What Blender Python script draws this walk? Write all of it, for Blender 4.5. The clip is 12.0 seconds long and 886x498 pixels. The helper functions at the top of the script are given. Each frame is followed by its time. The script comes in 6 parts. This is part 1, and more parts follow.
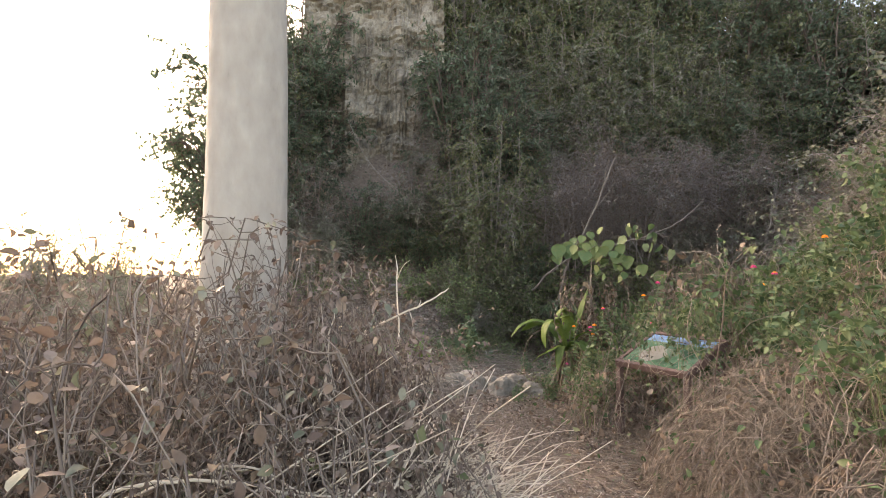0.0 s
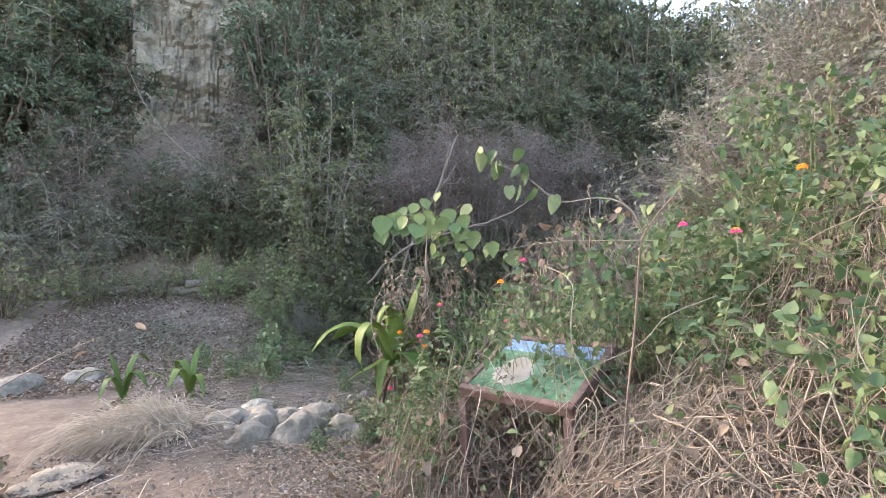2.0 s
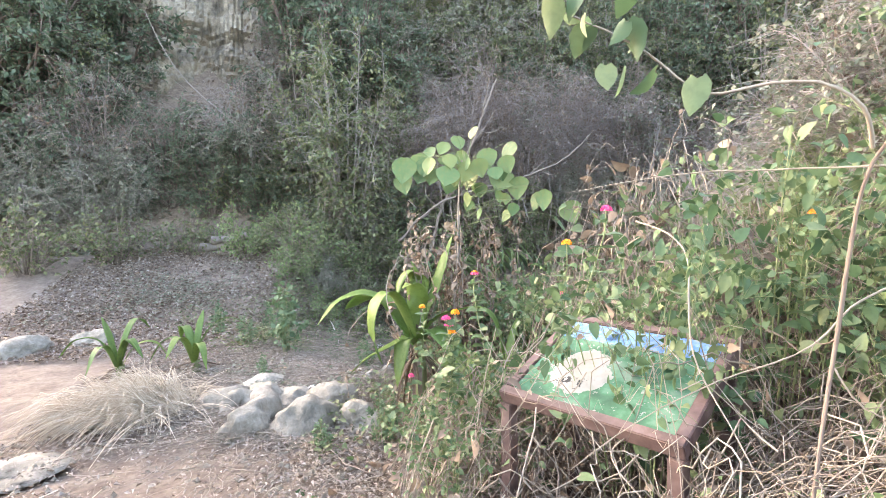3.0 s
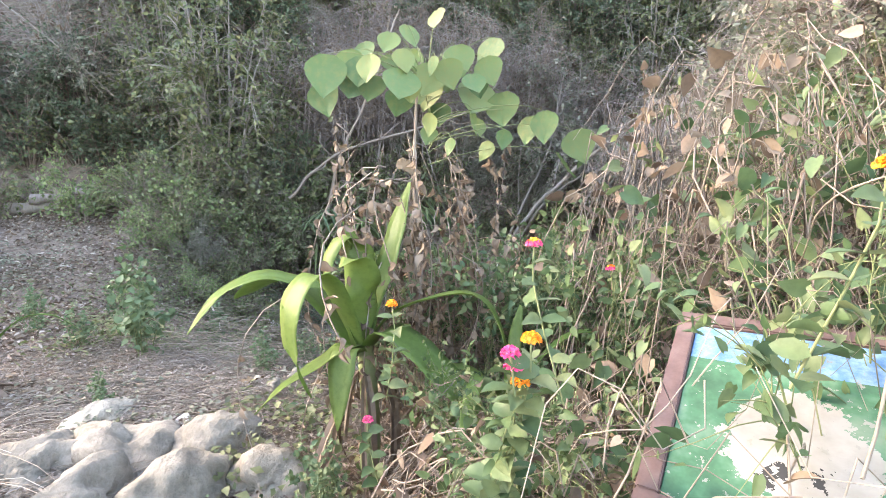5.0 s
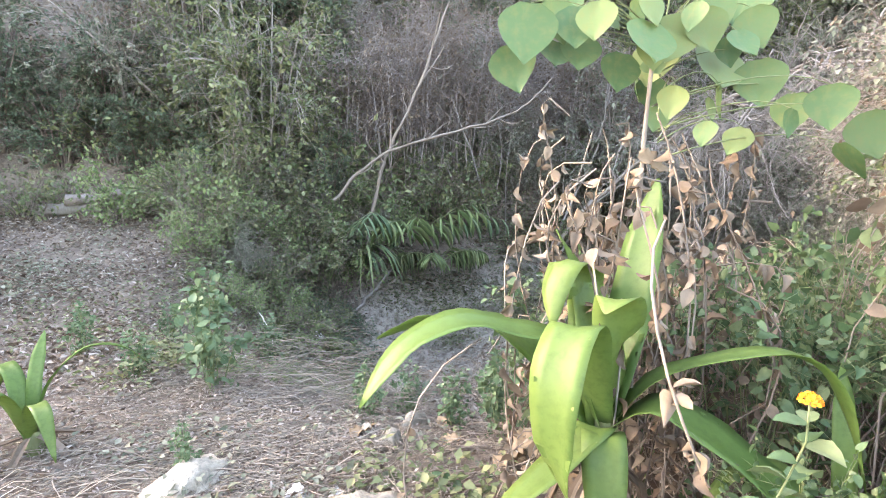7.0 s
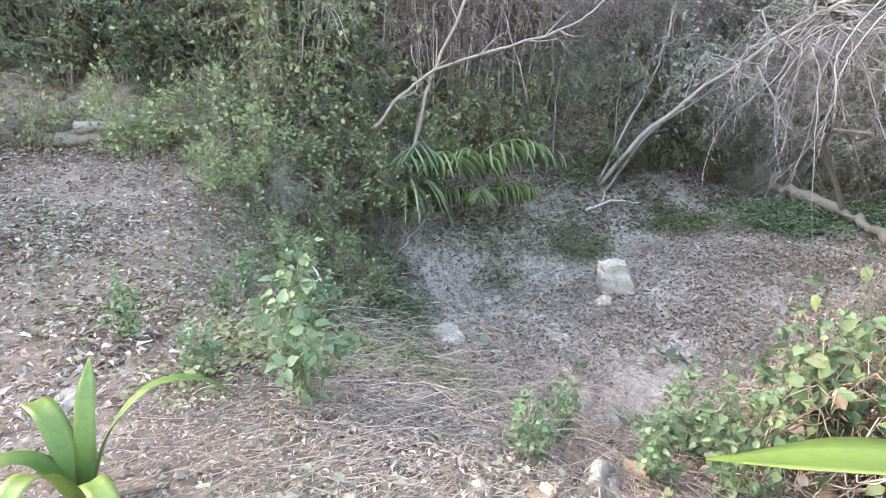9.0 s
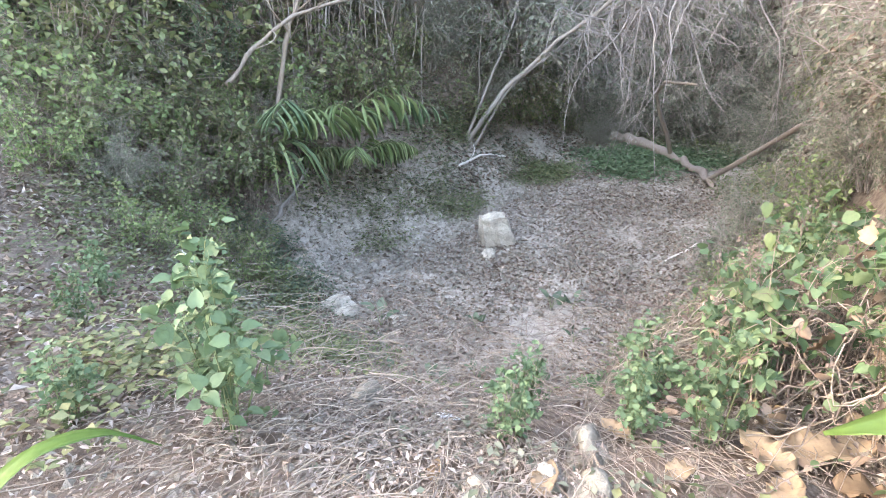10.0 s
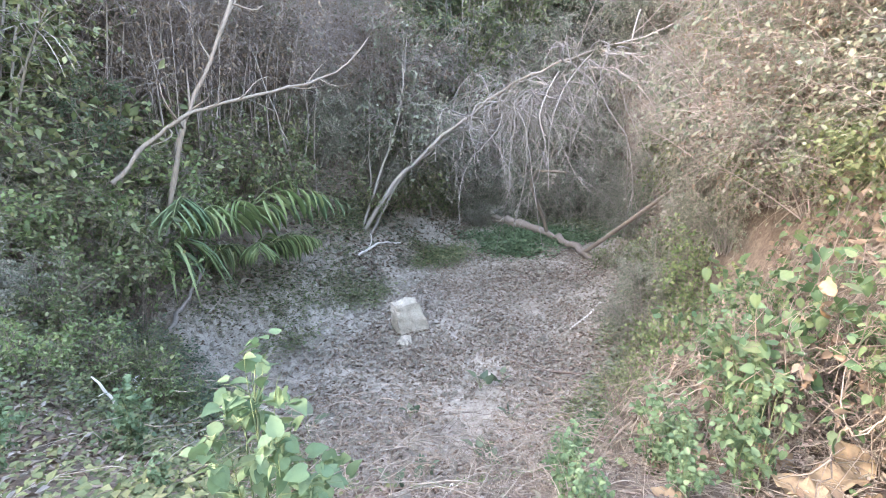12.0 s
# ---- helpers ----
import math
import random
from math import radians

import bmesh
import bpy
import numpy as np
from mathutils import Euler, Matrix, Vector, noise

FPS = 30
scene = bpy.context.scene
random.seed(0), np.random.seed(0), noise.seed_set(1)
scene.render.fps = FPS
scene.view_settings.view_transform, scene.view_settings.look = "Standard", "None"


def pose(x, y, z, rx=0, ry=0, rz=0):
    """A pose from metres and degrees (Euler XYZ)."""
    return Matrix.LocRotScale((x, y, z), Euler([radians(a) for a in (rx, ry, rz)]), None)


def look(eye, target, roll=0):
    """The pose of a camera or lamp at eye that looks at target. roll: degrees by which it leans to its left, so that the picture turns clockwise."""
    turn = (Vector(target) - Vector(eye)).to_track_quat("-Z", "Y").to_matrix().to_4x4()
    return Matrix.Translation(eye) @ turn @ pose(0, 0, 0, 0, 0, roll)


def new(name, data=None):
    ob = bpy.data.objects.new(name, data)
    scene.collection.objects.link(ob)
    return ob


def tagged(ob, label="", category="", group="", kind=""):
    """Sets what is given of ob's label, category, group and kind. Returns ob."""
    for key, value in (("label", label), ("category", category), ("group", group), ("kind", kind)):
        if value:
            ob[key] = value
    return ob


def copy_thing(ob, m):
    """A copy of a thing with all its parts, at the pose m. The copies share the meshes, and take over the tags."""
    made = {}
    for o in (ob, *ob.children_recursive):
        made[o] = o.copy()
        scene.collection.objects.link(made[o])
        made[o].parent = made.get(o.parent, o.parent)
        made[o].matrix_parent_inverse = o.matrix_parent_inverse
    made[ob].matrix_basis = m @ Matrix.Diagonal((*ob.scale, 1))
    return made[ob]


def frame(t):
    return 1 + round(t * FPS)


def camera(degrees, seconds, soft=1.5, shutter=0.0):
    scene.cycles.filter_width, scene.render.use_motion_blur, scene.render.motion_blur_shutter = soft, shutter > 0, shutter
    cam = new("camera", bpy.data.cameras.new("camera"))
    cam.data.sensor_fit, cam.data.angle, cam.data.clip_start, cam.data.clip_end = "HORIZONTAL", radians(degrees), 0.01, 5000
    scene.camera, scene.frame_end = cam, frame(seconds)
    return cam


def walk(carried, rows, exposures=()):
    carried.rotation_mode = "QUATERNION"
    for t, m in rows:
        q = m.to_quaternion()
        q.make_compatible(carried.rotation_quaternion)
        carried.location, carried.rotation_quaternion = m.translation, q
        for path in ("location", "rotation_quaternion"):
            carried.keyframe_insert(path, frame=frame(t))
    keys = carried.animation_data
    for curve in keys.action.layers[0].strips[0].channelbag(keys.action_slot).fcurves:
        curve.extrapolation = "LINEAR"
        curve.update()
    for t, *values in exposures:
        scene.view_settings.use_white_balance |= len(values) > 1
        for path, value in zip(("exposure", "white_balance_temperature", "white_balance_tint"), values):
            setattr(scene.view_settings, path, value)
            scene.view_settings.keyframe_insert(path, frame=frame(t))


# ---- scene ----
cam = camera(84.7, 12.0, soft=0.75)
METRES, EYE, TILT, LEAN, TURN = 8.0, 1.5, 3.0, 0.0, 0.0
ROWS = [
    (0.0, 0.0, 0.0, 0.0, 0.0, 0.0, -0.0),
    (0.5, 0.0151, 0.0623, -0.0071, -9.66, -0.11, 0.14),
    (1.0, 0.0345, 0.1164, -0.019, -16.11, -0.25, 0.07),
    (1.5, 0.0608, 0.1755, -0.0177, -18.89, -0.3, 0.14),
    (2.0, 0.0858, 0.2413, -0.0253, -17.78, -0.74, 0.37),
    (2.5, 0.1075, 0.2955, -0.0306, -15.16, -2.65, 0.36),
    (3.0, 0.1213, 0.3514, -0.0332, -13.46, -5.74, 0.34),
    (5.0, 0.1208, 0.5179, -0.0532, -26.76, -10.53, -0.32),
    (5.5, 0.1045, 0.562, -0.0551, -34.3, -10.6, -0.61),
    (6.0, 0.0912, 0.5908, -0.0536, -33.13, -10.38, -0.99),
    (6.5, 0.0776, 0.6203, -0.0566, -29.92, -10.22, -0.91),
    (7.0, 0.0692, 0.6388, -0.0592, -25.2, -10.18, -0.66),
    (9.0, 0.0276, 0.7918, -0.0478, -24.23, -19.56, -0.96),
    (9.5, 0.0175, 0.8185, -0.0555, -32.71, -22.98, -1.37),
    (10.0, 0.0068, 0.8532, -0.0597, -41.11, -23.74, -2.0),
    (10.5, -0.0155, 0.8679, -0.057, -47.37, -21.49, -2.31),
    (11.0, -0.0421, 0.8855, -0.06, -51.7, -17.82, -2.31),
    (11.5, -0.042, 0.9006, -0.064, -55.86, -14.68, -2.09),
    (12.0, -0.0518, 0.9209, -0.0599, -56.62, -13.14, -1.97),
]
walk(cam, [(t, pose(0, 0, EYE, TILT, LEAN, TURN) @ pose(METRES * x, METRES * y, METRES * z, 90 + pitch, roll, yaw)) for t, x, y, z, yaw, pitch, roll in ROWS],
     ((0.0, 2.75, 9000, 20), (0.5, 2.7, 8100, 18), (1.0, 3.3, 7500, 17), (2.0, 3.45, 7400, 17), (2.5, 3.65, 7400, 17), (3.0, 4.15, 7600, 16), (5.0, 4.1, 7700, 16), (7.0, 4.35, 7700, 15), (9.0, 4.5, 7700, 15), (12.0, 4.5, 7400, 15)))

# ---------- light ----------
SUN_AZ, SUN_EL = -41.0, 28.0          # degrees east of +y, degrees above the horizon
to_sun = Vector((math.sin(radians(SUN_AZ)) * math.cos(radians(SUN_EL)), math.cos(radians(SUN_AZ)) * math.cos(radians(SUN_EL)), math.sin(radians(SUN_EL))))
world = bpy.data.worlds.new("sky")
scene.world = world
world.use_nodes = True
wn = world.node_tree.nodes
sky = wn.new("ShaderNodeTexSky")
sky.sky_type, sky.sun_disc = "NISHITA", False
sky.sun_elevation, sky.sun_rotation = radians(SUN_EL), radians(SUN_AZ)
sky.dust_density, sky.air_density, sky.ozone_density = 2.0, 1.0, 0.5
wn["Background"].inputs["Strength"].default_value = 0.15
world.node_tree.links.new(sky.outputs[0], wn["Background"].inputs["Color"])
sun = new("sun", bpy.data.lights.new("sun", "SUN"))
sun.data.energy, sun.data.angle, sun.data.color = 0.3, radians(30), (1.0, 0.93, 0.83)
sun.matrix_world = look(to_sun * 60, (0, 0, 0))


# ---------- materials ----------
def nodes_of(name):
    m = bpy.data.materials.new(name)
    m.use_nodes = True
    t = m.node_tree
    return m, t, t.nodes["Principled BSDF"], t.nodes["Material Output"]


def ramp(t, colours, spread=None):
    r = t.nodes.new("ShaderNodeValToRGB")
    e = r.color_ramp.elements
    while len(e) < len(colours):
        e.new(0.5)
    for i, c in enumerate(colours):
        e[i].position = spread[i] if spread else i / max(1, len(colours) - 1)
        e[i].color = (*c, 1)
    return r


def noise_node(t, scale, detail=4.0, rough=0.6, coords="Object"):
    c = t.nodes.new("ShaderNodeTexCoord")
    n = t.nodes.new("ShaderNodeTexNoise")
    n.inputs["Scale"].default_value, n.inputs["Detail"].default_value, n.inputs["Roughness"].default_value = scale, detail, rough
    t.links.new(c.outputs[coords], n.inputs["Vector"])
    return n


def bump(t, b, source, strength, distance=0.02):
    n = t.nodes.new("ShaderNodeBump")
    n.inputs["Strength"].default_value, n.inputs["Distance"].default_value = strength, distance
    t.links.new(source, n.inputs["Height"])
    t.links.new(n.outputs[0], b.inputs["Normal"])


def mixed(t, a, c, fac, mode="MIX"):
    n = t.nodes.new("ShaderNodeMix")
    n.data_type, n.blend_type = "RGBA", mode
    for socket, v in ((n.inputs[0], fac), (n.inputs[6], a), (n.inputs[7], c)):
        if isinstance(v, (int, float)):
            socket.default_value = v
        elif isinstance(v, tuple):
            socket.default_value = (*v, 1)
        else:
            t.links.new(v, socket)
    return n.outputs[2]


def leaf_material(name, colours, through_light=0.3, rough=0.55, blotch=None):
    """Leaves: each leaf takes its own tone; finer mottling over it; some light passes through."""
    m, t, b, out = nodes_of(name)
    g = t.nodes.new("ShaderNodeNewGeometry")
    r = ramp(t, colours)
    oi = t.nodes.new("ShaderNodeObjectInfo")
    ad = t.nodes.new("ShaderNodeMath")
    ad.operation = "ADD"
    fr = t.nodes.new("ShaderNodeMath")
    fr.operation = "FRACT"
    t.links.new(g.outputs["Random Per Island"], ad.inputs[0])
    t.links.new(oi.outputs["Random"], ad.inputs[1])
    t.links.new(ad.outputs[0], fr.inputs[0])
    t.links.new(fr.outputs[0], r.inputs[0])
    n = noise_node(t, 38.0, 3)
    col = mixed(t, r.outputs[0], blotch or tuple(0.55 * c for c in colours[0]), 0.0)
    mixer = col.node
    f = ramp(t, [(0, 0, 0), (0.4, 0.4, 0.4)], [0.45, 0.8])
    t.links.new(n.outputs[0], f.inputs[0])
    t.links.new(f.outputs[0], mixer.inputs[0])
    t.links.new(col, b.inputs["Base Color"])
    b.inputs["Roughness"].default_value = rough
    b.inputs["Specular IOR Level"].default_value = 0.35
    bump(t, b, n.outputs[0], 0.25, 0.004)
    tr = t.nodes.new("ShaderNodeBsdfTranslucent")
    t.links.new(col, tr.inputs[0])
    mx = t.nodes.new("ShaderNodeMixShader")
    mx.inputs[0].default_value = through_light
    t.links.new(b.outputs[0], mx.inputs[1])
    t.links.new(tr.outputs[0], mx.inputs[2])
    t.links.new(mx.outputs[0], out.inputs[0])
    return m


def bark_material(name, colours, scale=9.0, rough=0.85, stretch=4.0, depth=0.6, islands=True):
    """Stems and bark: tone by stem, streaks along it and a rough relief."""
    m, t, b, out = nodes_of(name)
    c = t.nodes.new("ShaderNodeTexCoord")
    mp = t.nodes.new("ShaderNodeMapping")
    mp.inputs["Scale"].default_value = (stretch, stretch, 1)
    n = t.nodes.new("ShaderNodeTexNoise")
    n.inputs["Scale"].default_value, n.inputs["Detail"].default_value = scale, 5
    t.links.new(c.outputs["Object"], mp.inputs[0])
    t.links.new(mp.outputs[0], n.inputs["Vector"])
    r = ramp(t, colours)
    if islands:
        g = t.nodes.new("ShaderNodeNewGeometry")
        a = t.nodes.new("ShaderNodeMath")
        a.operation = "MULTIPLY_ADD"
        a.inputs[1].default_value, a.inputs[2].default_value = 0.6, -0.1
        t.links.new(n.outputs[0], a.inputs[0])
        a2 = t.nodes.new("ShaderNodeMath")
        a2.operation = "MULTIPLY_ADD"
        a2.inputs[1].default_value = 0.6
        t.links.new(g.outputs["Random Per Island"], a2.inputs[0])
        t.links.new(a.outputs[0], a2.inputs[2])
        t.links.new(a2.outputs[0], r.inputs[0])
    else:
        t.links.new(n.outputs[0], r.inputs[0])
    t.links.new(r.outputs[0], b.inputs["Base Color"])
    b.inputs["Roughness"].default_value = rough
    bump(t, b, n.outputs[0], depth, 0.02)
    return m


def stone_material(name, colours, scale=3.0, depth=0.7):
    m, t, b, out = nodes_of(name)
    n, n2 = noise_node(t, scale, 6, 0.65), noise_node(t, scale * 9, 4, 0.7)
    r = ramp(t, colours, [0.3 + 0.4 * i / (len(colours) - 1) for i in range(len(colours))])
    t.links.new(n.outputs[0], r.inputs[0])
    g = ramp(t, [(0.55, 0.55, 0.55), (1, 1, 1)], [0.35, 0.6])
    t.links.new(n2.outputs[0], g.inputs[0])
    t.links.new(mixed(t, r.outputs[0], g.outputs[0], 0.7, "MULTIPLY"), b.inputs["Base Color"])
    b.inputs["Roughness"].default_value = 0.9
    bump(t, b, n2.outputs[0], depth, 0.03)
    return m


def ground_material():
    """Trodden soil with leaf crumbs; pale silt where the attribute says so."""
    m, t, b, out = nodes_of("soil_and_silt")
    n, n2, n3 = noise_node(t, 1.1, 5, 0.6), noise_node(t, 26, 5, 0.7), noise_node(t, 7, 4, 0.6)
    soil = ramp(t, [(0.075, 0.055, 0.042), (0.16, 0.125, 0.10), (0.27, 0.225, 0.185)], [0.3, 0.5, 0.72])
    silt = ramp(t, [(0.14, 0.12, 0.096), (0.29, 0.255, 0.212), (0.40, 0.36, 0.308)], [0.36, 0.5, 0.66])
    add = t.nodes.new("ShaderNodeMath")
    add.operation = "MULTIPLY_ADD"
    add.inputs[1].default_value = 0.5
    half = t.nodes.new("ShaderNodeMath")
    half.operation = "MULTIPLY"
    half.inputs[1].default_value = 0.5
    t.links.new(n2.outputs[0], add.inputs[0])
    t.links.new(n3.outputs[0], half.inputs[0])
    t.links.new(half.outputs[0], add.inputs[2])
    t.links.new(add.outputs[0], soil.inputs[0])
    t.links.new(add.outputs[0], silt.inputs[0])
    at = t.nodes.new("ShaderNodeAttribute")
    at.attribute_name = "silt"
    edge = t.nodes.new("ShaderNodeMath")
    edge.operation = "MULTIPLY_ADD"
    edge.inputs[1].default_value = 1.6
    t.links.new(n.outputs[0], edge.inputs[0])
    shift = t.nodes.new("ShaderNodeMath")
    shift.operation = "MULTIPLY_ADD"
    shift.inputs[1].default_value, shift.inputs[2].default_value = 1.5, -1.25
    t.links.new(at.outputs["Fac"], shift.inputs[0])
    t.links.new(shift.outputs[0], edge.inputs[2])
    edge.use_clamp = True
    t.links.new(mixed(t, soil.outputs[0], silt.outputs[0], edge.outputs[0]), b.inputs["Base Color"])
    b.inputs["Roughness"].default_value = 0.95
    b.inputs["Specular IOR Level"].default_value = 0.2
    bump(t, b, add.outputs[0], 0.9, 0.05)
    return m


def plain_material(name, colours, scale=12.0, rough=0.6, depth=0.2):
    m, t, b, out = nodes_of(name)
    n = noise_node(t, scale, 5)
    r = ramp(t, colours, [0.3 + 0.4 * i / (len(colours) - 1) for i in range(len(colours))])
    t.links.new(n.outputs[0], r.inputs[0])
    t.links.new(r.outputs[0], b.inputs["Base Color"])
    b.inputs["Roughness"].default_value = rough
    bump(t, b, n.outputs[0], depth, 0.01)
    return m


M = {
    "ground": ground_material(),
    "dark_leaf": leaf_material("dark_green_leaf", [(0.065, 0.095, 0.06), (0.10, 0.14, 0.085), (0.16, 0.19, 0.12)]),
    "mid_leaf": leaf_material("mid_green_leaf", [(0.085, 0.11, 0.05), (0.135, 0.16, 0.075), (0.23, 0.23, 0.115)]),
    "olive_leaf": leaf_material("olive_leaf", [(0.11, 0.125, 0.085), (0.18, 0.19, 0.135), (0.28, 0.275, 0.205)]),
    "light_leaf": leaf_material("fresh_green_leaf", [(0.048, 0.09, 0.04), (0.085, 0.138, 0.062), (0.15, 0.18, 0.088)], 0.3),
    "bright_leaf": leaf_material("lush_green_leaf", [(0.072, 0.12, 0.06), (0.105, 0.16, 0.082), (0.15, 0.20, 0.105)], 0.25, 0.62),
    "strap_leaf": leaf_material("strap_leaf", [(0.10, 0.18, 0.05), (0.14, 0.225, 0.06), (0.19, 0.26, 0.075)], 0.5, 0.42),
    "dry_leaf": leaf_material("dry_brown_leaf", [(0.115, 0.08, 0.058), (0.18, 0.133, 0.098), (0.28, 0.215, 0.165)], 0.2, 0.8),
    "red_leaf": leaf_material("russet_leaf", [(0.11, 0.078, 0.063), (0.19, 0.142, 0.115), (0.29, 0.23, 0.19)], 0.25, 0.75),
    "litter": leaf_material("litter_leaf", [(0.12, 0.092, 0.074), (0.25, 0.20, 0.165), (0.31, 0.262, 0.222), (0.40, 0.35, 0.305)], 0.1, 0.85),
    "tan_leaf": leaf_material("tan_leaf", [(0.15, 0.10, 0.06), (0.23, 0.16, 0.10), (0.31, 0.23, 0.15)], 0.2, 0.8),
    "straw": bark_material("straw", [(0.09, 0.072, 0.056), (0.20, 0.166, 0.132), (0.37, 0.32, 0.262)]),
    "palm_leaf": leaf_material("palm_leaf", [(0.11, 0.16, 0.065), (0.17, 0.225, 0.09), (0.26, 0.30, 0.14)], 0.35, 0.45),
    "bleached_twig": bark_material("bleached_twig", [(0.13, 0.112, 0.098), (0.235, 0.207, 0.186), (0.37, 0.335, 0.31)]),
    "sapling_leaf": leaf_material("sapling_leaf", [(0.06, 0.115, 0.045), (0.09, 0.152, 0.06), (0.15, 0.195, 0.075)], 0.25, 0.6, (0.19, 0.17, 0.06)),
    "russet_twig": bark_material("russet_twig", [(0.12, 0.095, 0.082), (0.22, 0.182, 0.162), (0.36, 0.315, 0.285)]),
    "tuft_straw": bark_material("tuft_straw", [(0.22, 0.17, 0.12), (0.40, 0.32, 0.235), (0.55, 0.465, 0.36)]),
    "pale_straw": bark_material("pale_straw", [(0.38, 0.31, 0.23), (0.54, 0.46, 0.36), (0.68, 0.61, 0.50)]),
    "dry_stem": bark_material("dry_stem", [(0.085, 0.064, 0.052), (0.175, 0.138, 0.112), (0.31, 0.26, 0.215)]),
    "grey_twig": bark_material("grey_twig", [(0.12, 0.10, 0.086), (0.21, 0.182, 0.158), (0.33, 0.295, 0.26)]),
    "pale_twig": bark_material("pale_twig", [(0.32, 0.29, 0.25), (0.48, 0.44, 0.39), (0.62, 0.57, 0.51)]),
    "brown_twig": bark_material("brown_twig", [(0.07, 0.05, 0.04), (0.13, 0.095, 0.075), (0.20, 0.15, 0.12)]),
    "green_stem": bark_material("green_stem", [(0.09, 0.12, 0.05), (0.15, 0.18, 0.08), (0.22, 0.22, 0.12)]),
    "bark": bark_material("pale_bark", [(0.13, 0.11, 0.09), (0.34, 0.30, 0.255), (0.40, 0.36, 0.31), (0.52, 0.47, 0.41)], 6.0, 0.9, 2.2, 1.0, False),
    "stone": stone_material("grey_stone", [(0.14, 0.125, 0.10), (0.23, 0.205, 0.165), (0.33, 0.295, 0.245)]),
    "pale_stone": stone_material("pale_limestone", [(0.28, 0.245, 0.19), (0.42, 0.37, 0.295), (0.52, 0.47, 0.385)], 5.0),
    "cliff": stone_material("pale_cliff", [(0.07, 0.06, 0.048), (0.25, 0.215, 0.165), (0.40, 0.35, 0.275)], 1.3),
}
M["pink_petal"] = leaf_material("pink_petal", [(0.62, 0.06, 0.22), (0.75, 0.09, 0.27), (0.8, 0.2, 0.3)], 0.3)
M["orange_petal"] = leaf_material("orange_petal", [(0.85, 0.20, 0.03), (0.9, 0.33, 0.03), (0.92, 0.5, 0.06)], 0.3)
M["paint_frame"] = plain_material("red_brown_paint", [(0.055, 0.032, 0.028), (0.10, 0.058, 0.050), (0.135, 0.088, 0.076)], 14, 0.6)
M["litter_white"] = plain_material("dirty_white_plastic", [(0.45, 0.44, 0.42), (0.66, 0.66, 0.64), (0.75, 0.75, 0.73)], 9, 0.5)

# ---------- terrain ----------
def sstep(a, b, v):
    s = np.clip((v - a) / (b - a), 0, 1)
    return s * s * (3 - 2 * s)


def creek(x, y):
    """Distance from the line of the dry creek bed, how far along it, and on which side (+: far side)."""
    ax, ay, bx, by = 5.0, 11.6, 15.0, 13.5
    dx, dy = bx - ax, by - ay
    s = np.clip(((x - ax) * dx + (y - ay) * dy) / (dx * dx + dy * dy), 0, 1)
    px, py = ax + s * dx, ay + s * dy
    side = (y - ay) - (x - ax) * dy / dx
    return np.hypot(x - px, y - py), s, side


def height(x, y):
    x, y = np.asarray(x, float), np.asarray(y, float)
    d, s, side = creek(x, y)
    edge = 16.3 + 0.04 * x
    hill = np.clip(y - edge, 0, None) * 1.45
    hill = 24 * (1 - np.exp(-hill / 24)) * sstep(-9.5, -6, x)
    east = np.clip(x - 17, 0, None) * 1.0
    east = 18 * (1 - np.exp(-east / 18)) * sstep(-4, 4, y)
    near = np.clip(x - 3.2, 0, None) * 0.62 * (1 - sstep(3.3, 5.2, y - 0.42 * x)) * sstep(-8, -1, y)
    near = 8 * (1 - np.exp(-near / 8))
    rise = 0.95 * sstep(10.5, 16, y) * (1 - sstep(1.0, 3.2, x))
    top = -0.08 + np.maximum(np.maximum(hill, east), near) + rise + 0.5 * sstep(14, 16, y) * sstep(1.5, 3.5, x)
    floor = -2.3 + 1.1 * s
    w = sstep(-1.5, 1.5, side) * sstep(3.5, 5.5, x + 0.5 * (y - 12))
    k = sstep(1.7 + 0.7 * w, 5.6 - 0.6 * w, d)
    return floor * (1 - k) + top * k


def h(x, y):
    return float(height(x, y))


def axis(lo, hi, step, far):
    fine = np.arange(lo, hi + 1e-6, step)
    out_ = np.geomspace(step * 2, far, 22)
    return np.concatenate([lo - out_[::-1], fine, hi + out_])


def mesh_from(name, verts, faces, material=None, smooth=False):
    """A mesh from an array of vertices and arrays of faces (each array with one count of corners)."""
    me = bpy.data.meshes.new(name)
    faces = [f for f in faces if len(f)]
    me.vertices.add(len(verts))
    me.vertices.foreach_set("co", np.asarray(verts, np.float32).ravel())
    total = sum(f.size for f in faces)
    me.loops.add(total)
    me.loops.foreach_set("vertex_index", np.concatenate([f.ravel() for f in faces]).astype(np.int32))
    counts = np.concatenate([np.full(len(f), f.shape[1]) for f in faces])
    me.polygons.add(len(counts))
    me.polygons.foreach_set("loop_start", np.concatenate([[0], np.cumsum(counts)[:-1]]).astype(np.int32))
    me.polygons.foreach_set("use_smooth", np.full(len(counts), smooth))
    me.update(calc_edges=True)
    me.validate()
    if material:
        me.materials.append(material)
    return me


def part(name, me, material, parent, label="", smooth=None):
    """One mesh object under a thing or a part; me: a mesh, a bmesh or a Soup."""
    if isinstance(me, bmesh.types.BMesh):
        bm, me = me, bpy.data.meshes.new(name)
        bm.to_mesh(me)
        bm.free()
    elif isinstance(me, Soup):
        me = me.mesh(name)
    me.materials.clear()
    me.materials.append(material)
    if smooth is not None:
        me.polygons.foreach_set("use_smooth", np.full(len(me.polygons), smooth))
    ob = new(name, me)
    ob.parent = parent
    return tagged(ob, label)


